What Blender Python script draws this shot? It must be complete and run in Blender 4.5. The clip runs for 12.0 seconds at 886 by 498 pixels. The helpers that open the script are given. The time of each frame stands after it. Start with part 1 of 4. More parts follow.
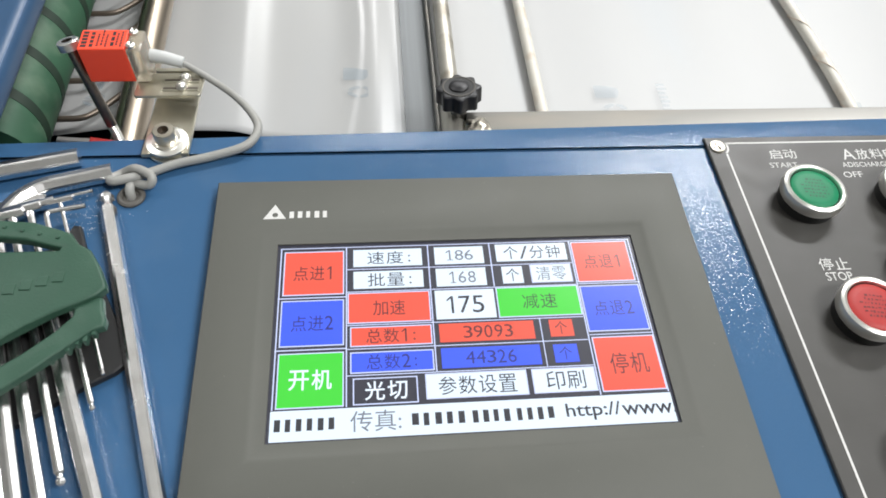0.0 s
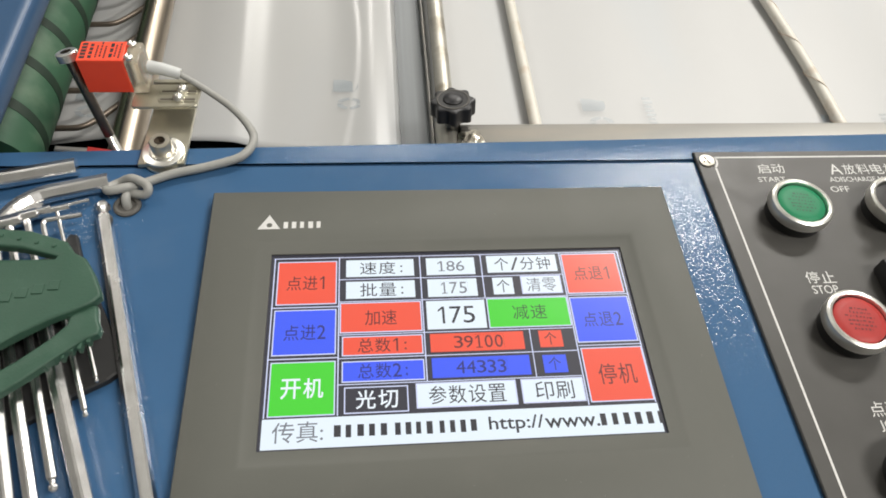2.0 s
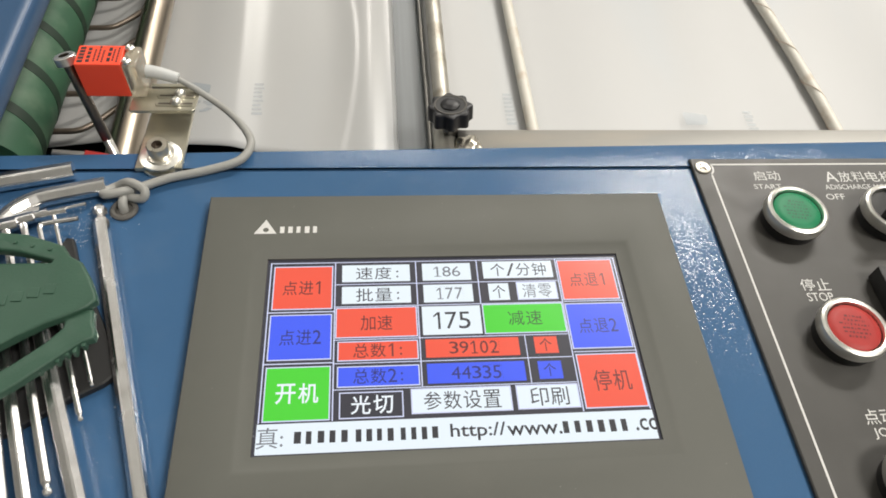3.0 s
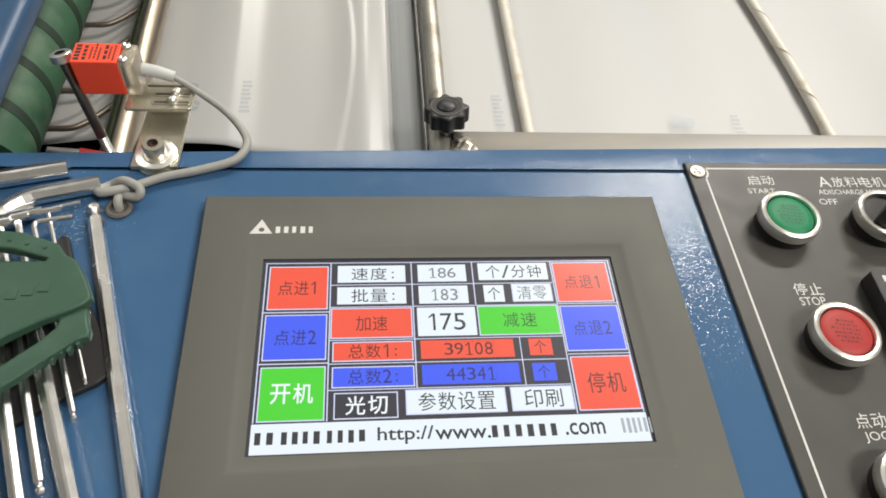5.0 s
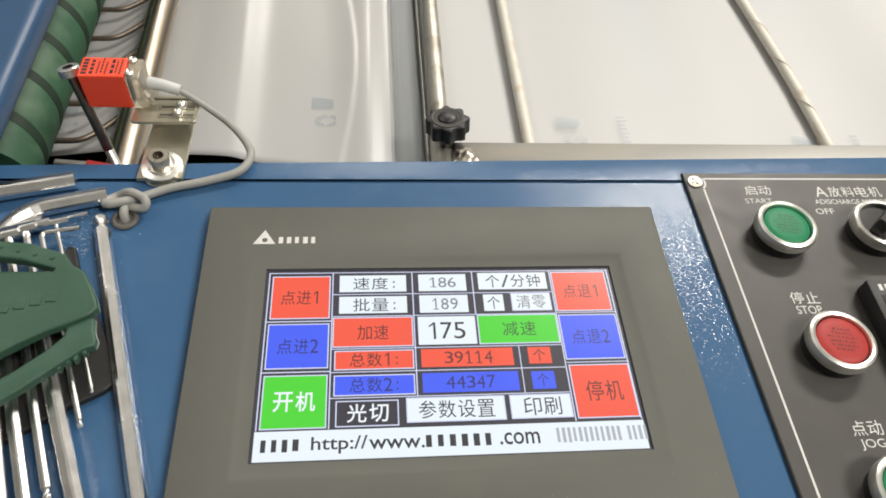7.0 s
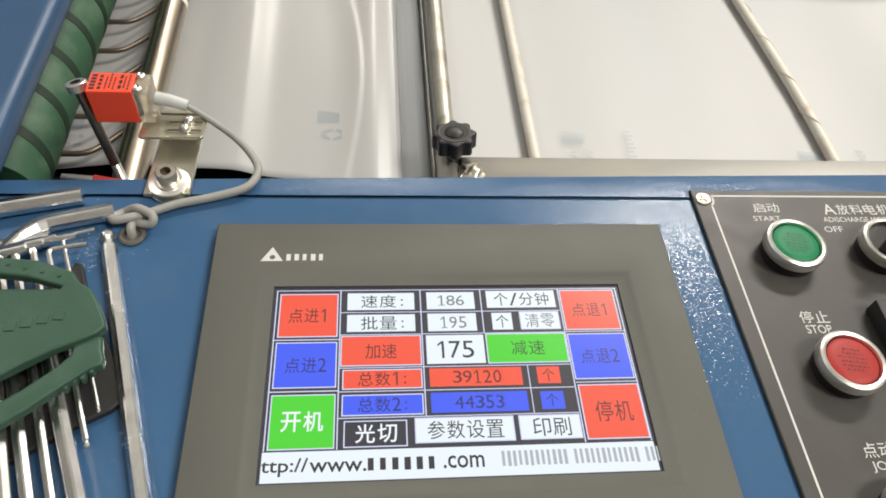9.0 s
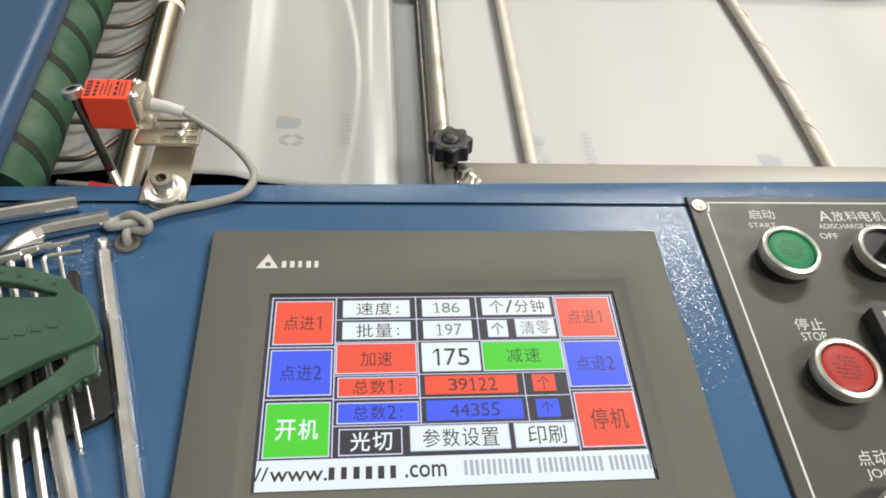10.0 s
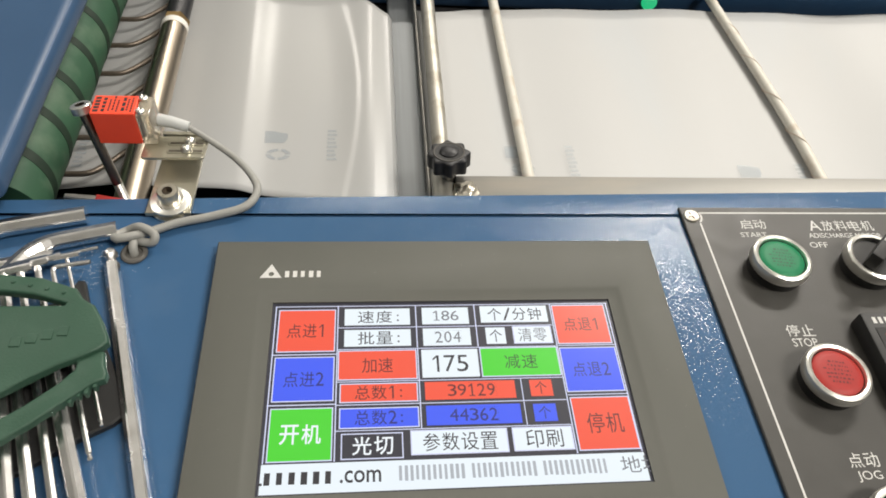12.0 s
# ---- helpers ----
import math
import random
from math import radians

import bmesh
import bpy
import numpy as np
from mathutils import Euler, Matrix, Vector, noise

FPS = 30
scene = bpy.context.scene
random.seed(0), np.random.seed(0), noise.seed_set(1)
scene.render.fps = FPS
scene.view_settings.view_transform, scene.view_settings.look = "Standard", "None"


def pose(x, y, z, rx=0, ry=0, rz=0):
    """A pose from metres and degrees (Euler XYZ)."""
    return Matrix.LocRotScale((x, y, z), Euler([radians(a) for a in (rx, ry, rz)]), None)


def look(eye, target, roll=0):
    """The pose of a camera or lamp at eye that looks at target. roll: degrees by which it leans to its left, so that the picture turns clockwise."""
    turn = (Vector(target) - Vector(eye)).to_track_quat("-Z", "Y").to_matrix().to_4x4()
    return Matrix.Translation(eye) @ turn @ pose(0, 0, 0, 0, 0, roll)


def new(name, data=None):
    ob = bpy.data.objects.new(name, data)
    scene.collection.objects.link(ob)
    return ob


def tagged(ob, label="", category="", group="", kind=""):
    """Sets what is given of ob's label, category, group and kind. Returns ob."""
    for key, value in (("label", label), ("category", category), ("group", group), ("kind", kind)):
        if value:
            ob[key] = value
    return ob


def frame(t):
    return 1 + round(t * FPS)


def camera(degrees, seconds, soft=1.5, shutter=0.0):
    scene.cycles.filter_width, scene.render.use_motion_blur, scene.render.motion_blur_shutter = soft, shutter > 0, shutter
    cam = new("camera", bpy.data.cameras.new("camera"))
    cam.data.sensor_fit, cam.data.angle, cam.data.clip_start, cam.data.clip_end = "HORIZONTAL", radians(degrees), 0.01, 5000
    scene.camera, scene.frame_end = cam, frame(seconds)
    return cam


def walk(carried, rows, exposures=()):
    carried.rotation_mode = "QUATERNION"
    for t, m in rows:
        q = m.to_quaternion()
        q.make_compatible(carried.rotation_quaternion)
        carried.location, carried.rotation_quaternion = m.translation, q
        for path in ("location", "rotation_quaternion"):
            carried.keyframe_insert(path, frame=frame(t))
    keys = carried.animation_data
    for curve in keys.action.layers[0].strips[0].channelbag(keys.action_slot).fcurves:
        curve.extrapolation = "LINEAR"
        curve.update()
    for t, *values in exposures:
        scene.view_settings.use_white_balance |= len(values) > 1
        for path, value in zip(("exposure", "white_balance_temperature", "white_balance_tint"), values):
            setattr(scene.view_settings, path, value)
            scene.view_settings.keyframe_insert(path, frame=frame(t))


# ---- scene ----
cam = camera(63.60, 12.0, soft=1.75)
PATH = [
    (0, (-0.03510, -0.13712, 1.26135), (0.00084, 0.08911, 0.93343), 5.708),
    (0.5, (-0.03508, -0.13769, 1.26188), (0.00280, 0.08835, 0.93406), 6.241),
    (1, (-0.03440, -0.13633, 1.26314), (0.00236, 0.09118, 0.93620), 6.029),
    (1.5, (-0.03292, -0.13779, 1.26403), (0.00397, 0.09160, 0.93843), 6.170),
    (2, (-0.03311, -0.13924, 1.26519), (0.00453, 0.09137, 0.94053), 6.308),
    (2.5, (-0.03332, -0.13929, 1.26474), (0.00539, 0.09057, 0.93967), 6.769),
    (3, (-0.03203, -0.13891, 1.26627), (0.00642, 0.09323, 0.94280), 6.718),
    (5, (-0.03315, -0.13877, 1.26698), (0.00910, 0.09320, 0.94386), 7.970),
    (5.5, (-0.03328, -0.14063, 1.26730), (0.00804, 0.09156, 0.94421), 7.753),
    (6, (-0.03297, -0.14168, 1.26825), (0.00913, 0.09209, 0.94642), 7.784),
    (6.5, (-0.03207, -0.14150, 1.27027), (0.00807, 0.09362, 0.94916), 7.311),
    (8.5, (-0.03447, -0.13836, 1.27217), (0.00634, 0.10040, 0.95385), 7.566),
    (9, (-0.03573, -0.13626, 1.27290), (0.00452, 0.10286, 0.95478), 7.495),
    (9.5, (-0.03508, -0.13587, 1.27301), (0.00575, 0.10332, 0.95502), 7.621),
    (10, (-0.03455, -0.13445, 1.27447), (0.00670, 0.10545, 0.95706), 7.685),
    (10.5, (-0.03391, -0.13475, 1.27397), (0.00702, 0.10641, 0.95748), 7.572),
    (11, (-0.03408, -0.13649, 1.27504), (0.00652, 0.10597, 0.95950), 7.433),
    (11.5, (-0.03471, -0.13954, 1.27663), (0.00639, 0.10544, 0.96311), 7.261),
    (12, (-0.03548, -0.14227, 1.27907), (0.00638, 0.10507, 0.96751), 7.313),
]
walk(cam, [(t, look(eye, target, roll)) for t, eye, target, roll in PATH],
     exposures=[(0, 0.2, 5950, 10), (0.5, 0.15, 6020, 10), (1.0, 0.1, 6120, 10), (1.5, 0.03, 6220, 10), (2.5, 0.0, 6400, 10), (5.0, 0.0, 6480, 10), (12, 0.0, 6540, 10)])

# ---- light: ceiling lamps of a workshop, no daylight ----
world = bpy.data.worlds.new("workshop_air")
world.use_nodes = True
world.node_tree.nodes["Background"].inputs[0].default_value = (0.9, 0.95, 1.0, 1)
world.node_tree.nodes["Background"].inputs[1].default_value = 0.02
scene.world = world
scene.view_settings.exposure = 0.0
CEILING = 4.2
# lamps one and two placed from glints; three and four added as unseen fill
LAMPS = [(2.15, 2.92, 185, 1.6, 0.42), (0.35, 4.8, 80, 1.0, 0.5), (1.85, -0.9, 118, 1.2, 0.7), (-2.6, 1.6, 42, 1.2, 0.7)]
for lx, ly, watts, wide, deep in LAMPS:
    data = bpy.data.lights.new("ceiling_lamp_light", "AREA")
    data.shape, data.size, data.size_y, data.energy = "RECTANGLE", wide, deep, watts
    data.color = (1.0, 0.945, 0.865)
    lamp = new("ceiling_lamp_light", data)
    lamp.matrix_world = pose(lx, ly, CEILING - 0.125)


# ---- materials ----
def shader(name):
    m = bpy.data.materials.new(name)
    m.use_nodes = True
    return m, m.node_tree.nodes, m.node_tree.links, m.node_tree.nodes["Principled BSDF"]


def surface(name, colour, rough=0.5, metal=0.0, vary=0.15, scale=60.0, bump=0.0, bump_scale=400.0, stain=None, stain_scale=25.0,
            stain_amount=0.4, coat=0.0, stretch=(1, 1, 1), spec=0.5, transmission=0.0, per_piece=0.0, rough_vary=0.1, peel=0.0, coat_rough=0.04):
    """A painted, plastic or metal surface: two sizes of noise in its colour and roughness, fine relief, and stains of their own shape."""
    m, nodes, links, out = shader(name)
    coord = nodes.new("ShaderNodeTexCoord")
    place = nodes.new("ShaderNodeMapping")
    place.inputs["Scale"].default_value = stretch
    links.new(coord.outputs["Object"], place.inputs[0])
    grain = nodes.new("ShaderNodeTexNoise")
    grain.inputs["Scale"].default_value, grain.inputs["Detail"].default_value = scale, 6
    links.new(place.outputs[0], grain.inputs["Vector"])
    ramp = nodes.new("ShaderNodeMapRange")
    ramp.inputs["To Min"].default_value, ramp.inputs["To Max"].default_value = 1 - vary, 1 + vary
    links.new(grain.outputs["Fac"], ramp.inputs["Value"])
    tint = nodes.new("ShaderNodeMix")
    tint.data_type, tint.blend_type = "RGBA", "MULTIPLY"
    tint.inputs["Factor"].default_value = 1
    tint.inputs["A"].default_value = (*colour, 1)
    links.new(ramp.outputs[0], tint.inputs["B"])
    colour_out = tint.outputs["Result"]
    if per_piece:
        info = nodes.new("ShaderNodeObjectInfo")
        lift = nodes.new("ShaderNodeMapRange")
        lift.inputs["To Min"].default_value, lift.inputs["To Max"].default_value = 1 - per_piece, 1 + per_piece
        links.new(info.outputs["Random"], lift.inputs["Value"])
        more = nodes.new("ShaderNodeMix")
        more.data_type, more.blend_type = "RGBA", "MULTIPLY"
        more.inputs["Factor"].default_value = 1
        links.new(colour_out, more.inputs["A"])
        links.new(lift.outputs[0], more.inputs["B"])
        colour_out = more.outputs["Result"]
    if stain:
        blot = nodes.new("ShaderNodeTexNoise")
        blot.inputs["Scale"].default_value, blot.inputs["Detail"].default_value = stain_scale, 8
        links.new(place.outputs[0], blot.inputs["Vector"])
        cut = nodes.new("ShaderNodeMapRange")
        cut.inputs["From Min"].default_value, cut.inputs["From Max"].default_value = 0.52, 0.72
        cut.inputs["To Max"].default_value = stain_amount
        links.new(blot.outputs["Fac"], cut.inputs["Value"])
        over = nodes.new("ShaderNodeMix")
        over.data_type = "RGBA"
        over.inputs["B"].default_value = (*stain, 1)
        links.new(cut.outputs[0], over.inputs["Factor"])
        links.new(colour_out, over.inputs["A"])
        colour_out = over.outputs["Result"]
    links.new(colour_out, out.inputs["Base Color"])
    smear = nodes.new("ShaderNodeMapRange")
    smear.inputs["To Min"].default_value = max(0.02, rough - rough_vary)
    smear.inputs["To Max"].default_value = min(1, rough + rough_vary)
    links.new(grain.outputs["Fac"], smear.inputs["Value"])
    links.new(smear.outputs[0], out.inputs["Roughness"])
    out.inputs["Metallic"].default_value = metal
    out.inputs["Specular IOR Level"].default_value = spec
    out.inputs["Coat Weight"].default_value = coat
    out.inputs["Coat Roughness"].default_value = coat_rough
    out.inputs["Transmission Weight"].default_value = transmission
    if bump:
        relief = nodes.new("ShaderNodeTexNoise")
        relief.inputs["Scale"].default_value, relief.inputs["Detail"].default_value = bump_scale, 2
        links.new(place.outputs[0], relief.inputs["Vector"])
        push = nodes.new("ShaderNodeBump")
        push.inputs["Strength"].default_value, push.inputs["Distance"].default_value = bump, 0.001
        links.new(relief.outputs["Fac"], push.inputs["Height"])
        links.new(push.outputs[0], out.inputs["Coat Normal" if coat else "Normal"])
    if peel:
        # orange peel of the clear coat: the normal wavers from grain to grain
        relief = nodes.new("ShaderNodeTexNoise")
        relief.inputs["Scale"].default_value, relief.inputs["Detail"].default_value = bump_scale, 1
        links.new(place.outputs[0], relief.inputs["Vector"])
        centre = nodes.new("ShaderNodeVectorMath")
        centre.operation = "SUBTRACT"
        centre.inputs[1].default_value = (0.5, 0.5, 0.5)
        links.new(relief.outputs["Color"], centre.inputs[0])
        waver = nodes.new("ShaderNodeVectorMath")
        waver.operation = "SCALE"
        waver.inputs["Scale"].default_value = peel
        links.new(centre.outputs[0], waver.inputs[0])
        upright = nodes.new("ShaderNodeNewGeometry")
        total = nodes.new("ShaderNodeVectorMath")
        links.new(upright.outputs["Normal"], total.inputs[0])
        links.new(waver.outputs[0], total.inputs[1])
        unit = nodes.new("ShaderNodeVectorMath")
        unit.operation = "NORMALIZE"
        links.new(total.outputs[0], unit.inputs[0])
        links.new(unit.outputs[0], out.inputs["Coat Normal"])
    return m


def lit(name, colour, strength=1.0):
    """A patch of a lit display: it glows under glossy plastic."""
    m, nodes, links, out = shader(name)
    out.inputs["Base Color"].default_value = (0.035, 0.035, 0.038, 1)
    out.inputs["Roughness"].default_value = 0.27
    out.inputs["Emission Color"].default_value = (*colour, 1)
    out.inputs["Emission Strength"].default_value = strength
    return m


BLUE = surface("blue_powder_coat", (0.040, 0.108, 0.222), 0.5, vary=0.09, scale=14, peel=0.56, bump_scale=1400, coat_rough=0.09, stain=(0.085, 0.15, 0.25), stain_scale=30, stain_amount=0.25, rough_vary=0.05, coat=0.50, spec=0.12)
BLUE_BEAM = surface("blue_gloss_paint", (0.029, 0.078, 0.165), 0.42, vary=0.15, scale=20, stain=(0.05, 0.10, 0.18), stain_scale=18, stain_amount=0.4)
# paler blue for edge wear and the rounded edge's highlight together
WORN_GLINT = surface("worn_edge_glint", (0.10, 0.16, 0.27), 0.5, 0.1, vary=0.6, scale=260)
BEZEL = surface("grey_moulded_plastic", (0.096, 0.098, 0.085), 0.6, vary=0.06, scale=40, bump=0.08, bump_scale=2500, stain=(0.115, 0.113, 0.098), stain_scale=60, stain_amount=0.25)
SHELL = surface("black_abs_housing", (0.02, 0.02, 0.02), 0.6)
PLATE = surface("black_anodised_plate", (0.052, 0.050, 0.046), 0.48, vary=0.14, scale=80, bump=0.06, bump_scale=1800, stain=(0.075, 0.073, 0.07), stain_scale=45, stain_amount=0.35)
PRINT = surface("white_screen_print", (0.62, 0.62, 0.60), 0.6, vary=0.18, scale=900)
CHROME = surface("satin_chrome", (0.86, 0.85, 0.80), 0.36, 1.0, vary=0.05, scale=200)
STEEL = surface("stainless_steel", (0.235, 0.23, 0.215), 0.5, 0.9, vary=0.18, scale=70, stretch=(0.2, 1, 1), stain=(0.33, 0.30, 0.25), stain_scale=34, stain_amount=0.6)
GUIDE = surface("smooth_guide_steel", (0.155, 0.165, 0.17), 0.42, 0.45, vary=0.35, scale=260, stretch=(1, 0.015, 1))
PIPE = surface("brushed_steel_pipe", (0.43, 0.37, 0.295), 0.30, 1.0, vary=0.08, scale=150, stretch=(1, 0.1, 1), stain=(0.36, 0.30, 0.23), stain_scale=50, stain_amount=0.4)
ROD = surface("stained_steel_rod", (0.54, 0.52, 0.46), 0.42, 0.75, vary=0.15, scale=80, stain=(0.16, 0.12, 0.075), stain_scale=42, stain_amount=0.75)
NICKEL = surface("nickel_plate", (0.74, 0.69, 0.59), 0.3, 1.0, vary=0.06, scale=200)
ZINC = surface("yellow_zinc_plate", (0.60, 0.57, 0.46), 0.33, 0.85, vary=0.1, scale=90, stain=(0.5, 0.48, 0.4), stain_scale=120, stain_amount=0.5)
KEYSTEEL = surface("chrome_vanadium", (0.93, 0.92, 0.91), 0.25, 1.0, vary=0.05, scale=120, stain=(0.66, 0.63, 0.60), stain_scale=150, stain_amount=0.35, rough_vary=0.06)
DARKSTEEL = surface("black_oxide_steel", (0.24, 0.21, 0.18), 0.35, 1.0, vary=0.2, scale=300)
GREEN_ABS = surface("green_holder_plastic", (0.030, 0.082, 0.052), 0.5, vary=0.12, scale=60, bump=0.15, bump_scale=900, stain=(0.062, 0.118, 0.085), stain_scale=55, stain_amount=0.45)
BLACK_ABS = surface("black_holder_plastic", (0.022, 0.022, 0.022), 0.55, vary=0.2, scale=100)
KNOB = surface("black_bakelite", (0.018, 0.018, 0.02), 0.42, vary=0.2, scale=200)
RUBBER = surface("grey_grommet_rubber", (0.105, 0.10, 0.09), 0.7, vary=0.2, scale=300)
CABLE = surface("grey_cable_sheath", (0.33, 0.33, 0.31), 0.5, vary=0.1, scale=250, stain=(0.24, 0.23, 0.2), stain_scale=120)
ORANGE = surface("orange_red_sensor_plastic", (1.0, 0.085, 0.035), 0.5, vary=0.05, scale=150)
BLACK_INK = surface("black_ink", (0.03, 0.02, 0.02), 0.6)
CLEAR = surface("clear_resin", (0.92, 0.84, 0.68), 0.14, vary=0.05, scale=100, transmission=0.72)
SLEEVE = surface("milky_sleeve", (0.75, 0.77, 0.76), 0.4, vary=0.05, transmission=0.25)
ROLLER = surface("green_rubber_roller", (0.03, 0.095, 0.05), 0.6, vary=0.25, scale=55, stain=(0.12, 0.19, 0.125), stain_scale=30, stain_amount=0.8)
BAND = surface("dark_green_band", (0.007, 0.024, 0.012), 0.65, vary=0.2, scale=120)
WIRE = surface("brown_guide_wire", (0.17, 0.14, 0.11), 0.4, 0.6, vary=0.2, scale=150)
FILM = surface("white_plastic_film", (0.458, 0.462, 0.458), 0.5, vary=0.03, scale=8, stretch=(1, 0.25, 1), stain=(0.42, 0.47, 0.51), stain_scale=11, stain_amount=0.35)
FILM_GREYER = surface("greyer_white_film", (0.40, 0.402, 0.395), 0.30, vary=0.03, scale=8, stretch=(1, 0.25, 1), stain=(0.36, 0.385, 0.41), stain_scale=11, stain_amount=0.3, rough_vary=0.03)
FILM_PRINT = surface("pale_blue_film_print", (0.20, 0.30, 0.38), 0.42, vary=0.2, scale=300)
FILM_PRINT.node_tree.nodes["Principled BSDF"].inputs["Alpha"].default_value = 0.22
TUBE = surface("ivory_plastic_tube", (0.64, 0.62, 0.55), 0.45, vary=0.08, scale=60, stain=(0.42, 0.30, 0.19), stain_scale=60, stain_amount=0.6)
TUBE_SEAM = surface("brown_tube_seam", (0.54, 0.44, 0.35), 0.5, vary=0.3, scale=200)
BED = surface("dark_machine_bed", (0.02, 0.02, 0.022), 0.6)
REDPLASTIC = surface("red_plastic_handle", (0.5, 0.035, 0.03), 0.4)
BLADE = surface("worn_grey_blade", (0.5, 0.48, 0.45), 0.35, 0.8, stain=(0.3, 0.27, 0.24), stain_scale=90)
BRASS = surface("brass_fitting", (0.5, 0.34, 0.15), 0.42, 1.0)
TAPE = surface("white_thread_tape", (0.8, 0.78, 0.72), 0.6)
GREENCAP = surface("green_translucent_cap", (0.004, 0.19, 0.078), 0.5, vary=0.2, scale=160, spec=0.35)
REDCAP = surface("red_translucent_cap", (0.37, 0.030, 0.026), 0.5, vary=0.2, scale=160, spec=0.35)
GREENMARK = surface("dark_green_legend", (0.002, 0.055, 0.022), 0.5)
REDMARK = surface("dark_red_legend", (0.13, 0.009, 0.009), 0.5)
WALL = surface("pale_plaster", (0.44, 0.44, 0.43), 0.85, vary=0.05, scale=3)
CEIL = surface("white_ceiling_board", (0.78, 0.78, 0.76), 0.85, vary=0.05, scale=3)
CONCRETE = surface("grey_concrete", (0.42, 0.42, 0.40), 0.8, vary=0.15, scale=5)
HOUSING = surface("white_lamp_housing", (0.8, 0.8, 0.8), 0.5)
SCREEN = lit("dark_display", (0.018, 0.018, 0.03), 1.0)
CELL_WHITE = lit("white_display", (0.78, 0.86, 0.92), 1.04)
CELL_LINE = lit("pale_display_line", (0.66, 0.70, 0.92), 1.0)
CELL_RED = lit("red_display", (0.80, 0.07, 0.026), 1.12)
CELL_BLUE = lit("blue_display", (0.03, 0.085, 0.80), 1.12)
CELL_GREEN = lit("green_display", (0.045, 0.58, 0.008), 1.12)
CELL_DARK = lit("black_display", (0.016, 0.016, 0.028), 1.0)
INK_BLACK = lit("black_display_ink", (0.015, 0.015, 0.02), 1.0)
INK_RED = lit("maroon_display_ink", (0.11, 0.008, 0.006), 1.0)
INK_BLUE = lit("navy_display_ink", (0.005, 0.01, 0.17), 1.0)
INK_GREEN = lit("dark_green_display_ink", (0.015, 0.08, 0.008), 1.0)
INK_GREY = lit("grey_display_ink", (0.17, 0.18, 0.20), 1.0)
INK_PALE = lit("pale_grey_display_ink", (0.40, 0.43, 0.47), 1.0)
INK_WHITE = lit("white_display_ink", (0.85, 0.9, 0.95), 1.0)
LED_RED = lit("red_led", (1.0, 0.1, 0.04), 1.6)
LED_AMBER = lit("amber_led", (1.0, 0.5, 0.04), 1.6)
LED_GREEN = lit("green_led", (0.02, 0.5, 0.2), 1.0)

# ---- builders ----
ORIGIN = {}


def thing(name, at, label, category, group="", kind=""):
    ob = new(name)
    ob.empty_display_size = 0.01
    ob.location = at
    ORIGIN[ob] = Vector(at)
    return tagged(ob, label, category, group, kind)


def link(name, bm, material, smooth=False):
    mesh = bpy.data.meshes.new(name)
    bmesh.ops.recalc_face_normals(bm, faces=bm.faces)
    if smooth:
        for f in bm.faces:
            f.smooth = True
        for e in bm.edges:
            if len(e.link_faces) == 2 and e.calc_face_angle(0) > 0.7:
                e.smooth = False
    bm.to_mesh(mesh)
    bm.free()
    mesh.materials.append(material)
    return new(name, mesh)


def part(name, bm, material, parent, label="", smooth=False):
    """One mesh under a thing or a part; its points are given in the room's metres."""
    bmesh.ops.translate(bm, verts=bm.verts, vec=-ORIGIN[parent])
    ob = link(name, bm, material, smooth)
    ob.parent = parent
    ORIGIN[ob] = ORIGIN[parent]
    return tagged(ob, label)


def solid(name, bm, material, at, label, category, group="", kind="", smooth=False):
    """A thing or a piece of the setting that is one mesh."""
    bmesh.ops.translate(bm, verts=bm.verts, vec=-Vector(at))
    ob = link(name, bm, material, smooth)
    ob.location = at
    ORIGIN[ob] = Vector(at)
    return tagged(ob, label, category, group, kind)


def box(x0, y0, z0, x1, y1, z1, bevel=0.0, segments=2, bm=None):
    own = bmesh.new()
    bmesh.ops.create_cube(own, size=1)
    for v in own.verts:
        v.co = Vector(((x0, x1)[v.co.x > 0], (y0, y1)[v.co.y > 0], (z0, z1)[v.co.z > 0]))
    if bevel:
        bmesh.ops.bevel(own, geom=own.edges[:], offset=bevel, segments=segments, affect="EDGES", profile=0.5)
    return merge(bm, own)


def merge(bm, own):
    if bm is None:
        return own
    mesh = bpy.data.meshes.new("joined")
    own.to_mesh(mesh)
    own.free()
    bm.from_mesh(mesh)
    bpy.data.meshes.remove(mesh)
    return bm


def rect(x0, y0, x1, y1, z, bm=None):
    bm = bm or bmesh.new()
    bm.faces.new([bm.verts.new(p) for p in ((x0, y0, z), (x1, y0, z), (x1, y1, z), (x0, y1, z))])
    return bm


def slab(x0, y0, x1, y1, z, thick, bm=None):
    return box(x0, y0, z - thick, x1, y1, z, bm=bm)


def prism(outline, z0, z1, bevel=0.0, segments=2, bm=None):
    """An outline in the plan, raised from z0 to z1, with its upper edge rounded."""
    own = bmesh.new()
    base = own.faces.new([own.verts.new((x, y, z0)) for x, y in outline])
    top = bmesh.ops.extrude_face_region(own, geom=[base])["geom"]
    tops = [v for v in top if isinstance(v, bmesh.types.BMVert)]
    for v in tops:
        v.co.z = z1
    if bevel:
        up = set(tops)
        bmesh.ops.bevel(own, geom=[e for e in own.edges if e.verts[0] in up and e.verts[1] in up], offset=bevel, segments=segments, affect="EDGES", profile=0.5)
    return merge(bm, own)


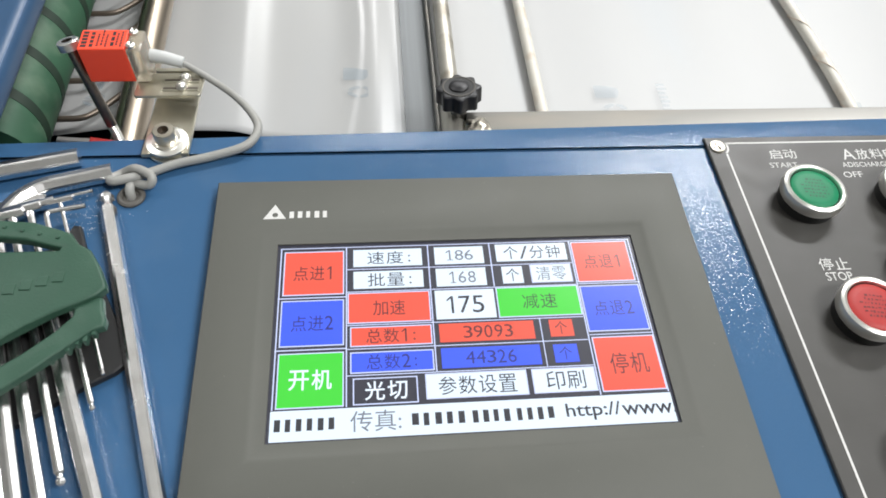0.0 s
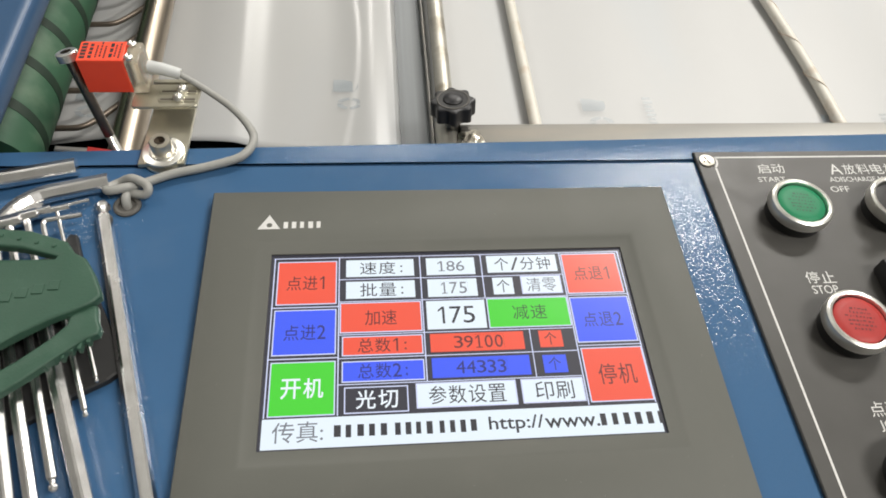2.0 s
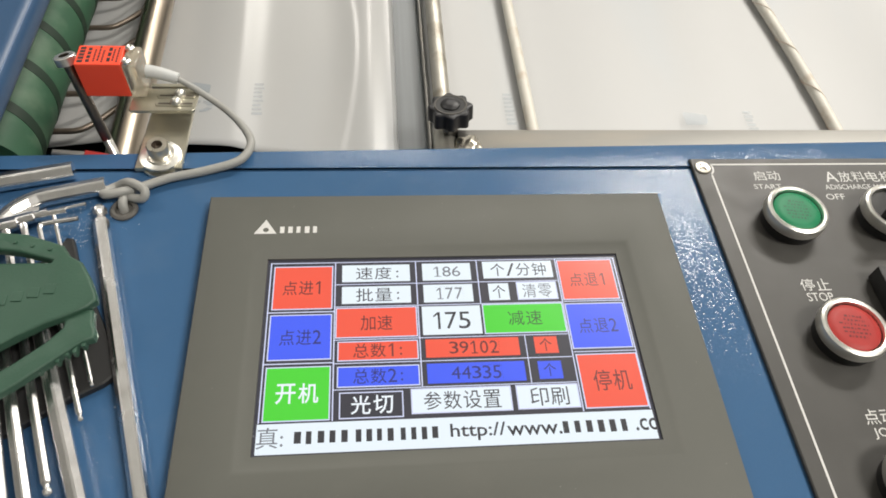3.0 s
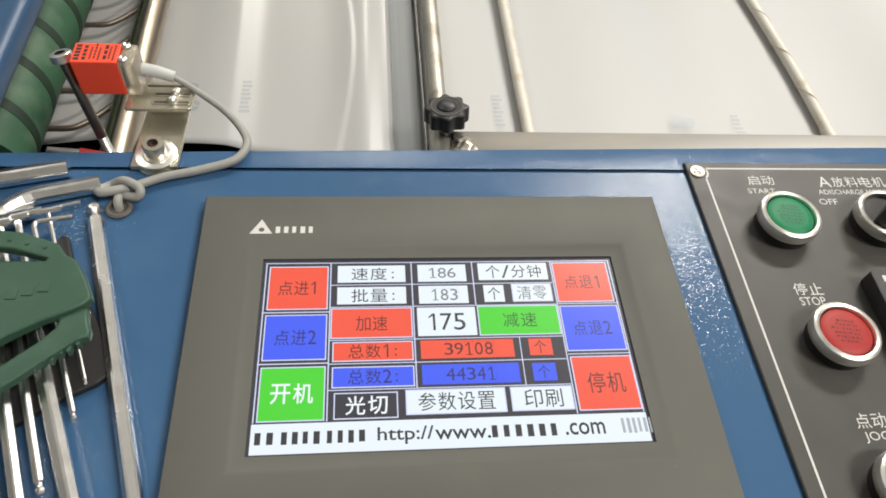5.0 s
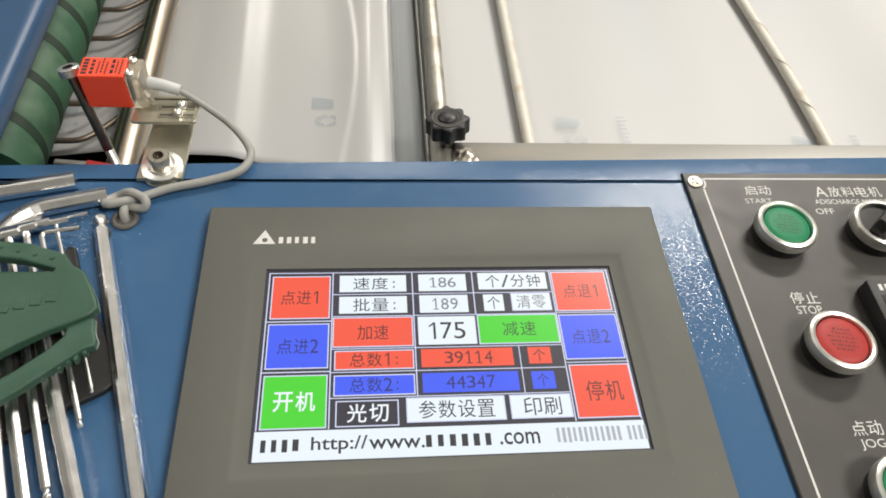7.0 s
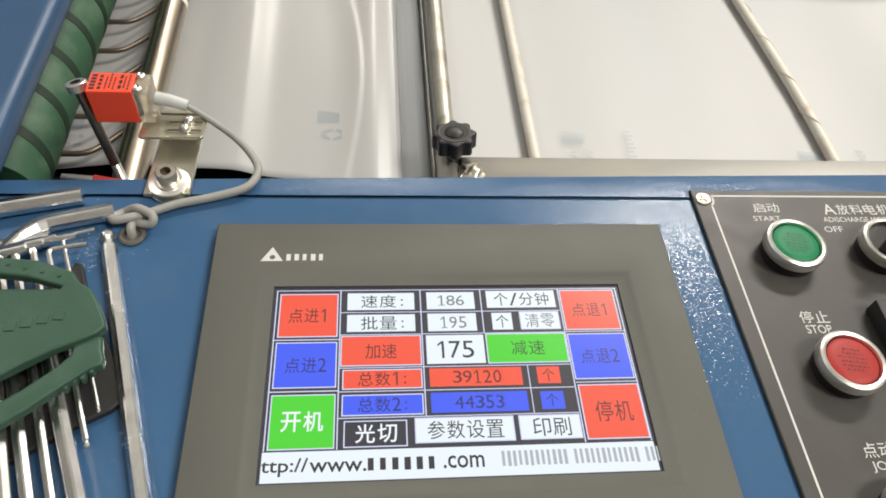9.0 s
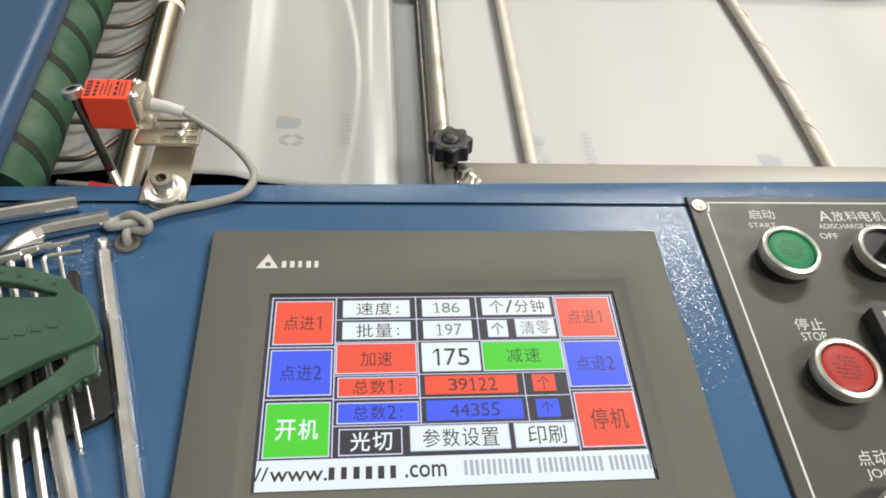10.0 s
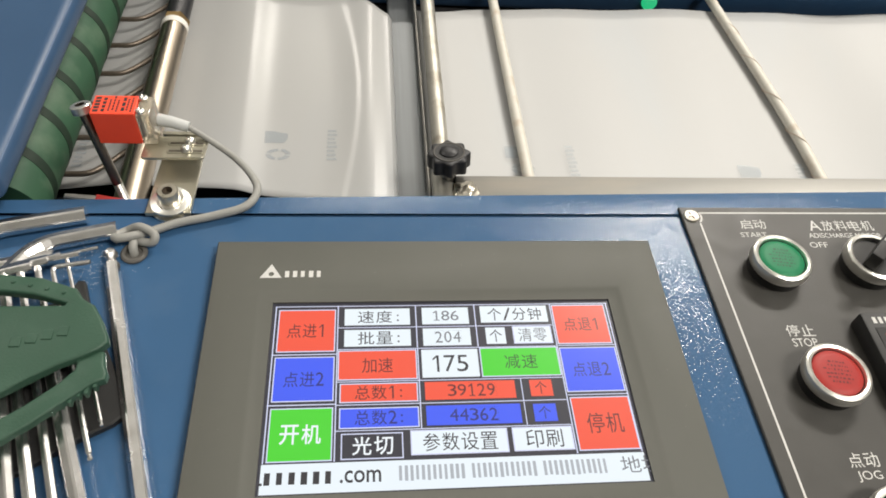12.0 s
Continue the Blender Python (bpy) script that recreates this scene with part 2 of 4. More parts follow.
def sweep(points, radius, sides=16, bm=None, turn=0.0, chamfer=0.0):
    """A bar or hose along points; radius is one number or one for each point."""
    bm = bm or bmesh.new()
    pts = [Vector(p) for p in points]
    radii = radius if isinstance(radius, (list, tuple)) else [radius] * len(pts)
    way = (pts[1] - pts[0]).normalized()
    side = way.cross(Vector((0, 0, 1)) if abs(way.z) < 0.9 else Vector((1, 0, 0))).normalized()
    angles = [turn + 2 * math.pi * k / sides for k in range(sides)]
    if chamfer:
        angles = [a + d for a in angles for d in (-chamfer, chamfer)]
        sides *= 2
    rings = []
    for i, p in enumerate(pts):
        way = (pts[min(i + 1, len(pts) - 1)] - pts[max(i - 1, 0)]).normalized()
        side = (side - way * side.dot(way)).normalized()
        up = way.cross(side)
        rings.append([bm.verts.new(p + radii[i] * (math.cos(a) * side + math.sin(a) * up)) for a in angles])
    for a, b in zip(rings, rings[1:]):
        for k in range(sides):
            bm.faces.new((a[k], a[(k + 1) % sides], b[(k + 1) % sides], b[k]))
    bm.faces.new(rings[0][::-1])
    bm.faces.new(rings[-1])
    return bm


def curve(points, steps=8):
    """A smooth way through points."""
    pts = [Vector(p) for p in points]
    pts = [2 * pts[0] - pts[1], *pts, 2 * pts[-1] - pts[-2]]
    out = []
    for a, b, c, d in zip(pts, pts[1:], pts[2:], pts[3:]):
        for i in range(steps):
            t = i / steps
            out.append(0.5 * (2 * b + (c - a) * t + (2 * a - 5 * b + 4 * c - d) * t * t + (3 * b - a - 3 * c + d) * t ** 3))
    return out + [pts[-2]]


def lathe(profile, sides=40, at=(0, 0, 0), bm=None, turn=None):
    """A turned piece: (radius, height) pairs about a standing axis."""
    own = bmesh.new()
    rings = []
    for r, z in profile:
        rings.append([own.verts.new((r * math.cos(2 * math.pi * k / sides), r * math.sin(2 * math.pi * k / sides), z)) for k in range(sides)] if r > 1e-7 else [own.verts.new((0, 0, z))])
    for a, b in zip(rings, rings[1:]):
        for k in range(sides):
            k2 = (k + 1) % sides
            corners = ([a[k], a[k2]] if len(a) > 1 else [a[0]]) + ([b[k2], b[k]] if len(b) > 1 else [b[0]])
            own.faces.new(corners)
    bmesh.ops.transform(own, matrix=(turn or Matrix()), verts=own.verts)
    bmesh.ops.translate(own, verts=own.verts, vec=at)
    return merge(bm, own)


def letters(text, x0, y0, x1, y1, z, bold=0.0):
    """Words as a flat mesh that fills the given box."""
    data = bpy.data.curves.new("words", "FONT")
    data.body, data.resolution_u, data.offset = text, 3, bold
    holder = bpy.data.objects.new("words", data)
    scene.collection.objects.link(holder)
    mesh = bpy.data.meshes.new_from_object(holder.evaluated_get(bpy.context.evaluated_depsgraph_get()))
    bpy.data.objects.remove(holder)
    bm = bmesh.new()
    bm.from_mesh(mesh)
    bpy.data.meshes.remove(mesh)
    xs, ys = [v.co.x for v in bm.verts], [v.co.y for v in bm.verts]
    lo, hi, lo_y, hi_y = min(xs), max(xs), min(ys), max(ys)
    for v in bm.verts:
        v.co = Vector((x0 + (v.co.x - lo) / (hi - lo) * (x1 - x0), y0 + (v.co.y - lo_y) / (hi_y - lo_y) * (y1 - y0), z))
    return bm


def glyph(ch, x0, y0, x1, y1, z, bold=0.0, serif=False):
    """One character in its box; the figure one gets its flag, and a foot in the serif face."""
    if ch != "1":
        return letters(ch, x0, y0, x1, y1, z, bold)
    wide, tall = x1 - x0, y1 - y0
    stem = max(wide * 0.2, tall * 0.09)
    mid = x0 + wide * (0.55 if serif else 0.6)
    bm = rect(mid - stem / 2, y0, mid + stem / 2, y1, z)
    flag = [(mid - stem / 2, y1), (mid - stem / 2 - wide * 0.36, y1 - tall * 0.2), (mid - stem / 2 - wide * 0.36, y1 - tall * 0.3), (mid - stem / 2, y1 - tall * 0.14)]
    bm.faces.new([bm.verts.new((*p, z)) for p in flag])
    if serif:
        rect(mid - wide * 0.38, y0, mid - stem / 2, y0 + tall * 0.07, z, bm)
        rect(mid + stem / 2, y0, mid + wide * 0.38, y0 + tall * 0.07, z, bm)
    return bm


def line_of(text, x0, y0, x1, y1, z, bold=0.0, serif=False):
    """A line in even cells, as a display sets it: wide signs, narrower figures, small stops."""
    share = {":": 0.5, "/": 0.6}
    cells = [share.get(ch, 0.56 if ch.isdigit() else 1.0) for ch in text]
    unit, x, bm = (x1 - x0) / sum(cells), x0, bmesh.new()
    for ch, cell in zip(text, cells):
        wide = cell * unit
        a, b, lo, hi = x + wide * 0.06, x + wide * 0.94, y0, y1
        if ch == ":":
            a, b, lo, hi = x + wide * 0.40, x + wide * 0.62, y0 + (y1 - y0) * 0.12, y0 + (y1 - y0) * 0.68
        elif ch.isdigit():
            lo, hi = y0 + (y1 - y0) * 0.04, y0 + (y1 - y0) * 0.96
        merge(bm, glyph(ch, a, lo, b, hi, z, bold, serif))
        x += wide
    return bm


def text_bars(x0, y0, x1, y1, z, count, seed=1):
    """Writing that stays unreadable: a row of plain bars of its size."""
    rnd = random.Random(seed)
    bm = bmesh.new()
    step = (x1 - x0) / count
    for i in range(count):
        x = x0 + i * step
        rect(x, y0 + rnd.uniform(0, 0.08) * (y1 - y0), x + step * rnd.uniform(0.46, 0.6), y1, z, bm)
    return bm


def upright_bars(x, y, wide, long, count, z):
    """A short line of unreadable print that runs away from the front."""
    bm = bmesh.new()
    step = long / count
    for i in range(count):
        rect(x, y + i * step, x + wide, y + (i + 0.76) * step, z, bm)
    return bm


# ---- room ----
def room():
    # unseen room, added; wall, floor and ceiling tones set for bounced light
    for name, b in (("wall_north", (-6, 6, 0, 6, 6.2, CEILING)), ("wall_south", (-6, -5.2, 0, 6, -5, CEILING)),
                    ("wall_west", (-6.2, -5.2, 0, -6, 6.2, CEILING)), ("wall_east", (6, -5.2, 0, 6.2, 6.2, CEILING))):
        solid(name, box(*b), WALL, (b[0], b[1], 0), "plain pale plaster wall of the workshop", "wall", kind="structure")
    solid("floor", box(-6.2, -5.2, -0.2, 6.2, 6.2, 0), CONCRETE, (0, 0, 0), "plain grey concrete workshop floor", "floor", kind="structure")
    solid("ceiling", box(-6.2, -5.2, CEILING, 6.2, 6.2, CEILING + 0.2), CEIL, (0, 0, CEILING), "plain pale workshop ceiling", "ceiling", kind="structure")
    for lx, ly, _, wide, deep in LAMPS:
        lamp = thing("ceiling_lamp", (lx, ly, CEILING), "white ceiling lamp housing, out of view under the workshop ceiling", "lamp", "ceiling lamps")
        part("housing", box(lx - wide / 2 - 0.05, ly - deep / 2 - 0.05, CEILING - 0.12, lx + wide / 2 + 0.05, ly + deep / 2 + 0.05, CEILING - 0.001, 0.01), HOUSING, lamp)


# ---- console ----
PANEL = 1.0


def console():
    desk = thing("control_console", (0, 0, 0), "blue powder-coated sheet steel control console of a machine", "console")
    xs, ys = [-0.75, -0.097, 0.097, 0.95], [-0.45, -0.071, 0.071, 0.1005]
    bm = bmesh.new()
    for i in range(3):
        for j in range(3):
            if (i, j) != (1, 1):
                for zz in (PANEL, PANEL - 0.002):
                    rect(xs[i], ys[j], xs[i + 1], ys[j + 1], zz, bm)
    bmesh.ops.remove_doubles(bm, verts=bm.verts, dist=1e-6)
    rim = [e for e in bm.edges if len(e.link_faces) == 1]
    tops = {e: [v for v in e.verts] for e in rim if e.verts[0].co.z > PANEL - 0.001}
    low = {(round(v.co.x, 5), round(v.co.y, 5)): v for v in bm.verts if v.co.z < PANEL - 0.001}
    for a, b in tops.values():
        bm.faces.new((a, b, low[(round(b.co.x, 5), round(b.co.y, 5))], low[(round(a.co.x, 5), round(a.co.y, 5))]))
    part("top_panel", bm, BLUE, desk)
    # the folded lip behind a narrow seam
    slope = (0.120 - 0.111) / (0.258 + 0.212)
    edge = lambda x: 0.111 + (x + 0.212) * slope
    lip = [(-0.75, 0.1012), (0.95, 0.1012), (0.95, edge(0.95)), (-0.75, edge(-0.75) + 0.001)]
    part("rear_lip", prism(lip, PANEL - 0.02, PANEL + 0.0004, 0.0012, 3), BLUE, desk, smooth=True)
    part("seam", box(-0.75, 0.1004, PANEL - 0.01, 0.95, 0.1013, PANEL - 0.0012), BED, desk)
    part("body", box(-0.74, -0.44, 0.0, 0.94, -0.43, PANEL - 0.003), BLUE_BEAM, desk)
    part("side", box(-0.74, -0.43, 0.0, -0.73, 0.1, PANEL - 0.003), BLUE_BEAM, desk)
    part("side", box(0.93, -0.43, 0.0, 0.94, 0.1, PANEL - 0.003), BLUE_BEAM, desk)
    part("back", box(-0.73, 0.085, 0.0, 0.93, 0.095, PANEL - 0.021), BLUE_BEAM, desk)
    return desk


# ---- touch panel ----
Z_SCREEN = 1.0045
HALF_W, HALF_H = 0.07705, 0.04295


def ring(rects, bm=None):
    """Frames one inside another, (x0, y0, x1, y1, z) each, skinned together."""
    bm = bm or bmesh.new()
    loops = [[bm.verts.new(p) for p in ((a, b, z), (c, b, z), (c, d, z), (a, d, z))] for a, b, c, d, z in rects]
    for lo, hi in zip(loops, loops[1:]):
        for k in range(4):
            bm.faces.new((lo[k], lo[(k + 1) % 4], hi[(k + 1) % 4], hi[k]))
    return bm


def tile(panel, name, box_mm, material, text="", ink=None, text_mm=None, bold=0.0, edge=True):
    x0, y0, x1, y1 = (v / 1000 for v in box_mm)
    if edge:
        part("tile_edge", rect(x0 - 0.0005, y0 - 0.0005, x1 + 0.0005, y1 + 0.0005, Z_SCREEN + 0.00003), CELL_LINE, panel)
    ob = part(name, rect(x0, y0, x1, y1, Z_SCREEN + 0.00006), material, panel)
    if text:
        a, b, c, d = (v / 1000 for v in text_mm)
        part("caption", line_of(text, a, b, c, d, Z_SCREEN + 0.00009, bold, text == "186"), ink, ob)
    return ob


# unseen wheels, added to change the figures of the display
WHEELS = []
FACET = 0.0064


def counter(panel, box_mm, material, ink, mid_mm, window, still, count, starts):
    """A counter: a frame whose window shows ten-sided digit wheels that turn below it, added in place of display
    figures.
    """
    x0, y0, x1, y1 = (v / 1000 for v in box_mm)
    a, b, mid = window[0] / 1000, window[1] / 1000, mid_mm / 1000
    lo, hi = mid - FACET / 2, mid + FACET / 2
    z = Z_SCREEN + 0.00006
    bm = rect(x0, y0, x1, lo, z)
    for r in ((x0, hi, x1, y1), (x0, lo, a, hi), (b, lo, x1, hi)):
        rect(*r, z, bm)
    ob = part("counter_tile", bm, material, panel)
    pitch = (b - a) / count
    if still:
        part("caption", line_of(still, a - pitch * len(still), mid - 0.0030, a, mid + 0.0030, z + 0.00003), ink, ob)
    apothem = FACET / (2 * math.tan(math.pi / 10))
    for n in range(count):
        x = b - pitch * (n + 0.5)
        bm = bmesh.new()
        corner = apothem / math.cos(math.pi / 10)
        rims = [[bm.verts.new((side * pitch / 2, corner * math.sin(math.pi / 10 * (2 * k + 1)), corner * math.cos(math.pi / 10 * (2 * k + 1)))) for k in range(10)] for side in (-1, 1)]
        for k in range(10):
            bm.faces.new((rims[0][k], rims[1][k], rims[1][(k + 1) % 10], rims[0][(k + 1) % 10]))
        wheel = link("stand_in_digit_wheel", bm, material)
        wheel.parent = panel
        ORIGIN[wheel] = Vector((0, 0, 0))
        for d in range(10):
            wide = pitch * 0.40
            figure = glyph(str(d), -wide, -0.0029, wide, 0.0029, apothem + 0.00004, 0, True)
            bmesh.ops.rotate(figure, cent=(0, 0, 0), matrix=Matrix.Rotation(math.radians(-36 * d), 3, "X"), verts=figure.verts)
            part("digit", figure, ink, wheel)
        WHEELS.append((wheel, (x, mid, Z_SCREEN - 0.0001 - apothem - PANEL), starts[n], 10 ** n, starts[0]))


def touch_panel():
    hmi = thing("touch_panel", (0, 0, PANEL), "dark grey touch panel with a lit colour screen in the console", "touch screen")
    x0, y0, x1, y1 = -0.1070, -0.0815, 0.1072, 0.0797
    top = 1.0072
    bm = ring([(x0, y0, x1, y1, PANEL + 0.0002), (x0 + 0.0002, y0 + 0.0002, x1 - 0.0002, y1 - 0.0002, top - 0.0018), (x0 + 0.0008, y0 + 0.0008, x1 - 0.0008, y1 - 0.0008, top - 0.0006),
               (x0 + 0.0022, y0 + 0.0022, x1 - 0.0022, y1 - 0.0022, top), (-0.0855, -0.0515, 0.0855, 0.0515, top),
               (-0.0835, -0.0495, 0.0835, 0.0495, top - 0.0009), (-HALF_W - 0.0013, -HALF_H - 0.0012, HALF_W + 0.0013, HALF_H + 0.0013, Z_SCREEN + 0.0010),
               (-HALF_W - 0.0012, -HALF_H - 0.0011, HALF_W + 0.0012, HALF_H + 0.0012, Z_SCREEN + 0.0002)])
    part("bezel", bm, BEZEL, hmi, "dark grey moulded bezel", smooth=True)
    part("housing", box(-0.095, -0.0695, 0.945, 0.095, 0.0695, 0.975), SHELL, hmi)
    xs = [-HALF_W - 0.002, -0.0060, 0.0064, 0.0106, 0.0190, HALF_W + 0.002]
    ys = [-HALF_H - 0.002, -0.0158, -0.0094, -0.0044, 0.0020, 0.0221, 0.0285, HALF_H + 0.002]
    bm = bmesh.new()
    for i in range(5):
        for j in range(7):
            if (i, j) not in ((1, 5), (3, 1), (2, 3), (3, 3)):
                rect(xs[i], ys[j], xs[i + 1], ys[j + 1], Z_SCREEN, bm)
    part("screen", bm, SCREEN, hmi, "lit screen with coloured buttons and counters")
    # maker's mark as plain shapes
    mark = bmesh.new()
    tri = [(-0.0852, 0.0568), (-0.0752, 0.0568), (-0.0802, 0.0648)]
    z = top + 0.0001
    hole = [(-0.0800 + 0.0013 * math.cos(a), 0.0590 + 0.0012 * math.sin(a)) for a in (2 * math.pi * k / 18 for k in range(18))]
    outer = []
    for k in range(18):
        f = k / 6
        i = int(f)
        a, b = Vector(tri[i % 3]), Vector(tri[(i + 1) % 3])
        outer.append(a.lerp(b, f - i))
    inner = sorted(hole, key=lambda p: math.atan2(p[1] - 0.0590, p[0] + 0.0800))
    outer.sort(key=lambda p: math.atan2(p[1] - 0.0590, p[0] + 0.0800))
    va, vb = [mark.verts.new((*p, z)) for p in inner], [mark.verts.new((p[0], p[1], z)) for p in outer]
    for k in range(18):
        mark.faces.new((va[k], va[(k + 1) % 18], vb[(k + 1) % 18], vb[k]))
    part("emblem", mark, PRINT, hmi, "white triangular emblem")
    part("emblem_bars", text_bars(-0.0738, 0.0570, -0.0556, 0.0607, z, 5, 3), PRINT, hmi)
    part("speck", lathe([(0, 0), (0.0006, 0), (0.0005, 0.0004), (0, 0.0005)], 12, (-0.0335, -0.0478, top - 0.0022)), PRINT, hmi)
    # grid lines of the screen
    for a, b, c, d in ((-77, 17.2, -49, 17.7), (-77, -6.6, -49, -6.1), (-49.2, -31, -48.7, 42.5), (-49, 30.6, 49, 31.0), (-49, 19.4, 49, 19.8), (-14, 20, -13.5, 42.5),
                       (13.2, 20, 13.7, 42.5), (-14, -18, -13.5, 19.5), (-49, 3.6, 49, 4.0), (-49, -7.1, 49, -6.7), (-49, -18.5, 49, -18.1), (49.2, -31, 49.7, 42.5),
                       (50, 19.6, 77, 20.0), (50, -5.0, 77, -4.6), (30.2, -18, 30.6, 3.6), (-77, 42.2, 77, 42.6), (-76.9, -31, -76.4, 42.5), (76.4, -31, 76.9, 42.5)):
        part("grid_line", rect(a / 1000, b / 1000, c / 1000, d / 1000, Z_SCREEN + 0.00002), CELL_LINE, hmi)
    tile(hmi, "button_tile", (-74.8, 19.2, -50.4, 40.2), CELL_RED, "点进1", INK_RED, (-71.5, 26, -54, 33))
    tile(hmi, "button_tile", (-75, -4.4, -50.4, 15.8), CELL_BLUE, "点进2", INK_BLUE, (-71.5, 2, -54, 9))
    tile(hmi, "button_tile", (-75, -30.2, -50.4, -8.2), CELL_GREEN, "开机", INK_WHITE, (-71.5, -23.5, -54, -15), 0.012)
    tile(hmi, "value_tile", (-46, 32, -16.5, 40.8), CELL_WHITE, "速度:", INK_BLACK, (-40.5, 33.2, -20, 39.6), edge=False)
    tile(hmi, "value_tile", (-11, 32, 10.5, 41), CELL_WHITE, "186", INK_GREY, (-6.6, 33.7, 6.1, 39.5), edge=False)
    tile(hmi, "value_tile", (16, 32.5, 47.5, 41.5), CELL_WHITE, "个/分钟", INK_BLACK, (19, 33.6, 45, 40.4), edge=False)
    tile(hmi, "value_tile", (-46, 21, -16.5, 29.6), CELL_WHITE, "批量:", INK_BLACK, (-40.5, 22, -20, 28.6), edge=False)
    tile(hmi, "value_tile", (17.5, 21.2, 26.5, 29.8), CELL_WHITE, "个", INK_BLACK, (18.8, 22.2, 25.2, 28.8), edge=False)
    tile(hmi, "value_tile", (30.5, 21.6, 47.5, 29.9), CELL_WHITE, "清零", INK_GREY, (32, 22.2, 46, 29.2))
    tile(hmi, "button_tile", (-48, 5, -14.8, 18.6), CELL_RED, "加速", INK_RED, (-38.5, 8, -24.5, 15))
    tile(hmi, "button_tile", (-12.2, 5, 12.8, 18.8), CELL_WHITE, "175", INK_BLACK, (-8.5, 7.3, 8.5, 16.2), edge=False)
    tile(hmi, "button_tile", (14.2, 5.2, 48.6, 18.8), CELL_GREEN, "减速", INK_GREEN, (24, 8.6, 39.5, 15.6))
    tile(hmi, "value_tile", (-47, -5.5, -15, 2.5), CELL_RED, "总数1:", INK_RED, (-41.5, -4.6, -20, 1.8))
    tile(hmi, "value_tile", (34, -5, 43.8, 2.8), CELL_RED, "个", INK_RED, (35.8, -4, 41.6, 2), edge=False)
    tile(hmi, "value_tile", (-47, -17, -15, -8.8), CELL_BLUE, "总数2:", INK_BLUE, (-41.5, -16, -20, -9.6))
    tile(hmi, "value_tile", (34, -16.6, 43.8, -8.6), CELL_BLUE, "个", INK_BLUE, (35.8, -15.4, 41.6, -9.6), edge=False)
    tile(hmi, "button_tile", (-46, -30, -22, -20), CELL_DARK, "光切", INK_WHITE, (-42.5, -28.8, -25, -21), 0.012)
    tile(hmi, "button_tile", (-18, -29, 21, -19.4), CELL_WHITE, "参数设置", INK_BLACK, (-14, -28, 17.5, -20.4))
    tile(hmi, "button_tile", (24, -28.8, 48.4, -19.4), CELL_WHITE, "印刷", INK_BLACK, (28.5, -28, 45, -20.2))
    tile(hmi, "button_tile", (50.5, 21, 75, 41.2), CELL_RED, "点退1", INK_RED, (54, 27.5, 71.5, 34.5))
    tile(hmi, "button_tile", (50.5, -3, 75.6, 18.2), CELL_BLUE, "点退2", INK_BLUE, (54, 4, 71.5, 11))
    tile(hmi, "button_tile", (51, -29.5, 76, -6.4), CELL_RED, "停机", INK_RED, (55.5, -22.5, 72, -13.5))
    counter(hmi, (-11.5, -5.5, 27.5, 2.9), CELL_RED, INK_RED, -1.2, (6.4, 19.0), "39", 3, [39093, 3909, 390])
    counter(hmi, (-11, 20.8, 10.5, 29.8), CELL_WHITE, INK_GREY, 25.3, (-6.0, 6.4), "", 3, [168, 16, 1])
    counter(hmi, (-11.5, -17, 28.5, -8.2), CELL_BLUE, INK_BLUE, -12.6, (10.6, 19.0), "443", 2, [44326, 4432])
    tile(hmi, "ticker_band", (-77.1, -43.3, 77.1, -31.4), CELL_WHITE, edge=False)
    return hmi


TICK = []


def ticker(hmi):
    """The running line: pieces that slide under the bezel at both ends. x counts from the first letter of the web address."""
    z = Z_SCREEN + 0.00012
    y0, y1 = -0.0398, -0.0340
    pieces = [("bars", -110, -86, 6, INK_BLACK), ("传真:", -82, -63, 0, INK_GREY), ("bars", -59, -37, 5, INK_BLACK), ("bars", -36, -20, 4, INK_BLACK), ("bars", -19, -3, 4, INK_BLACK),
              ("http://", 0, 21.5, 0, INK_BLACK), ("www.", 22, 43.5, 0, INK_BLACK), ("bars", 44, 72, 6, INK_BLACK), (".com", 73, 89, 0, INK_BLACK),
              ("bars", 96, 123, 12, INK_PALE), ("bars", 125, 152, 12, INK_PALE), ("bars", 154, 181, 12, INK_PALE), ("地址", 186, 203, 0, INK_GREY)]
    for i, (text, a, b, count, ink) in enumerate(pieces):
        half = (b - a) / 2000
        low = y0 - (0.0012 if text in ("http://", "传真:") else 0)
        high = y1 if text not in ("www.", ".com") else y1 - (0.0018 if text == "www." else 0.0008)
        tall = 0.0012 if ink in (INK_GREY, INK_PALE) else 0
        bm = letters(text, -half, low, half, high + tall, 0, 0.01 if ink is INK_BLACK else 0) if not count else text_bars(-half, low, half, high - 0.0008 + tall, 0, count, i)
        ob = link("ticker_text", bm, ink)
        ob.parent = hmi
        ORIGIN[ob] = Vector((0, 0, 0))
        TICK.append((ob, (a + b) / 2000, half, z - PANEL, i))


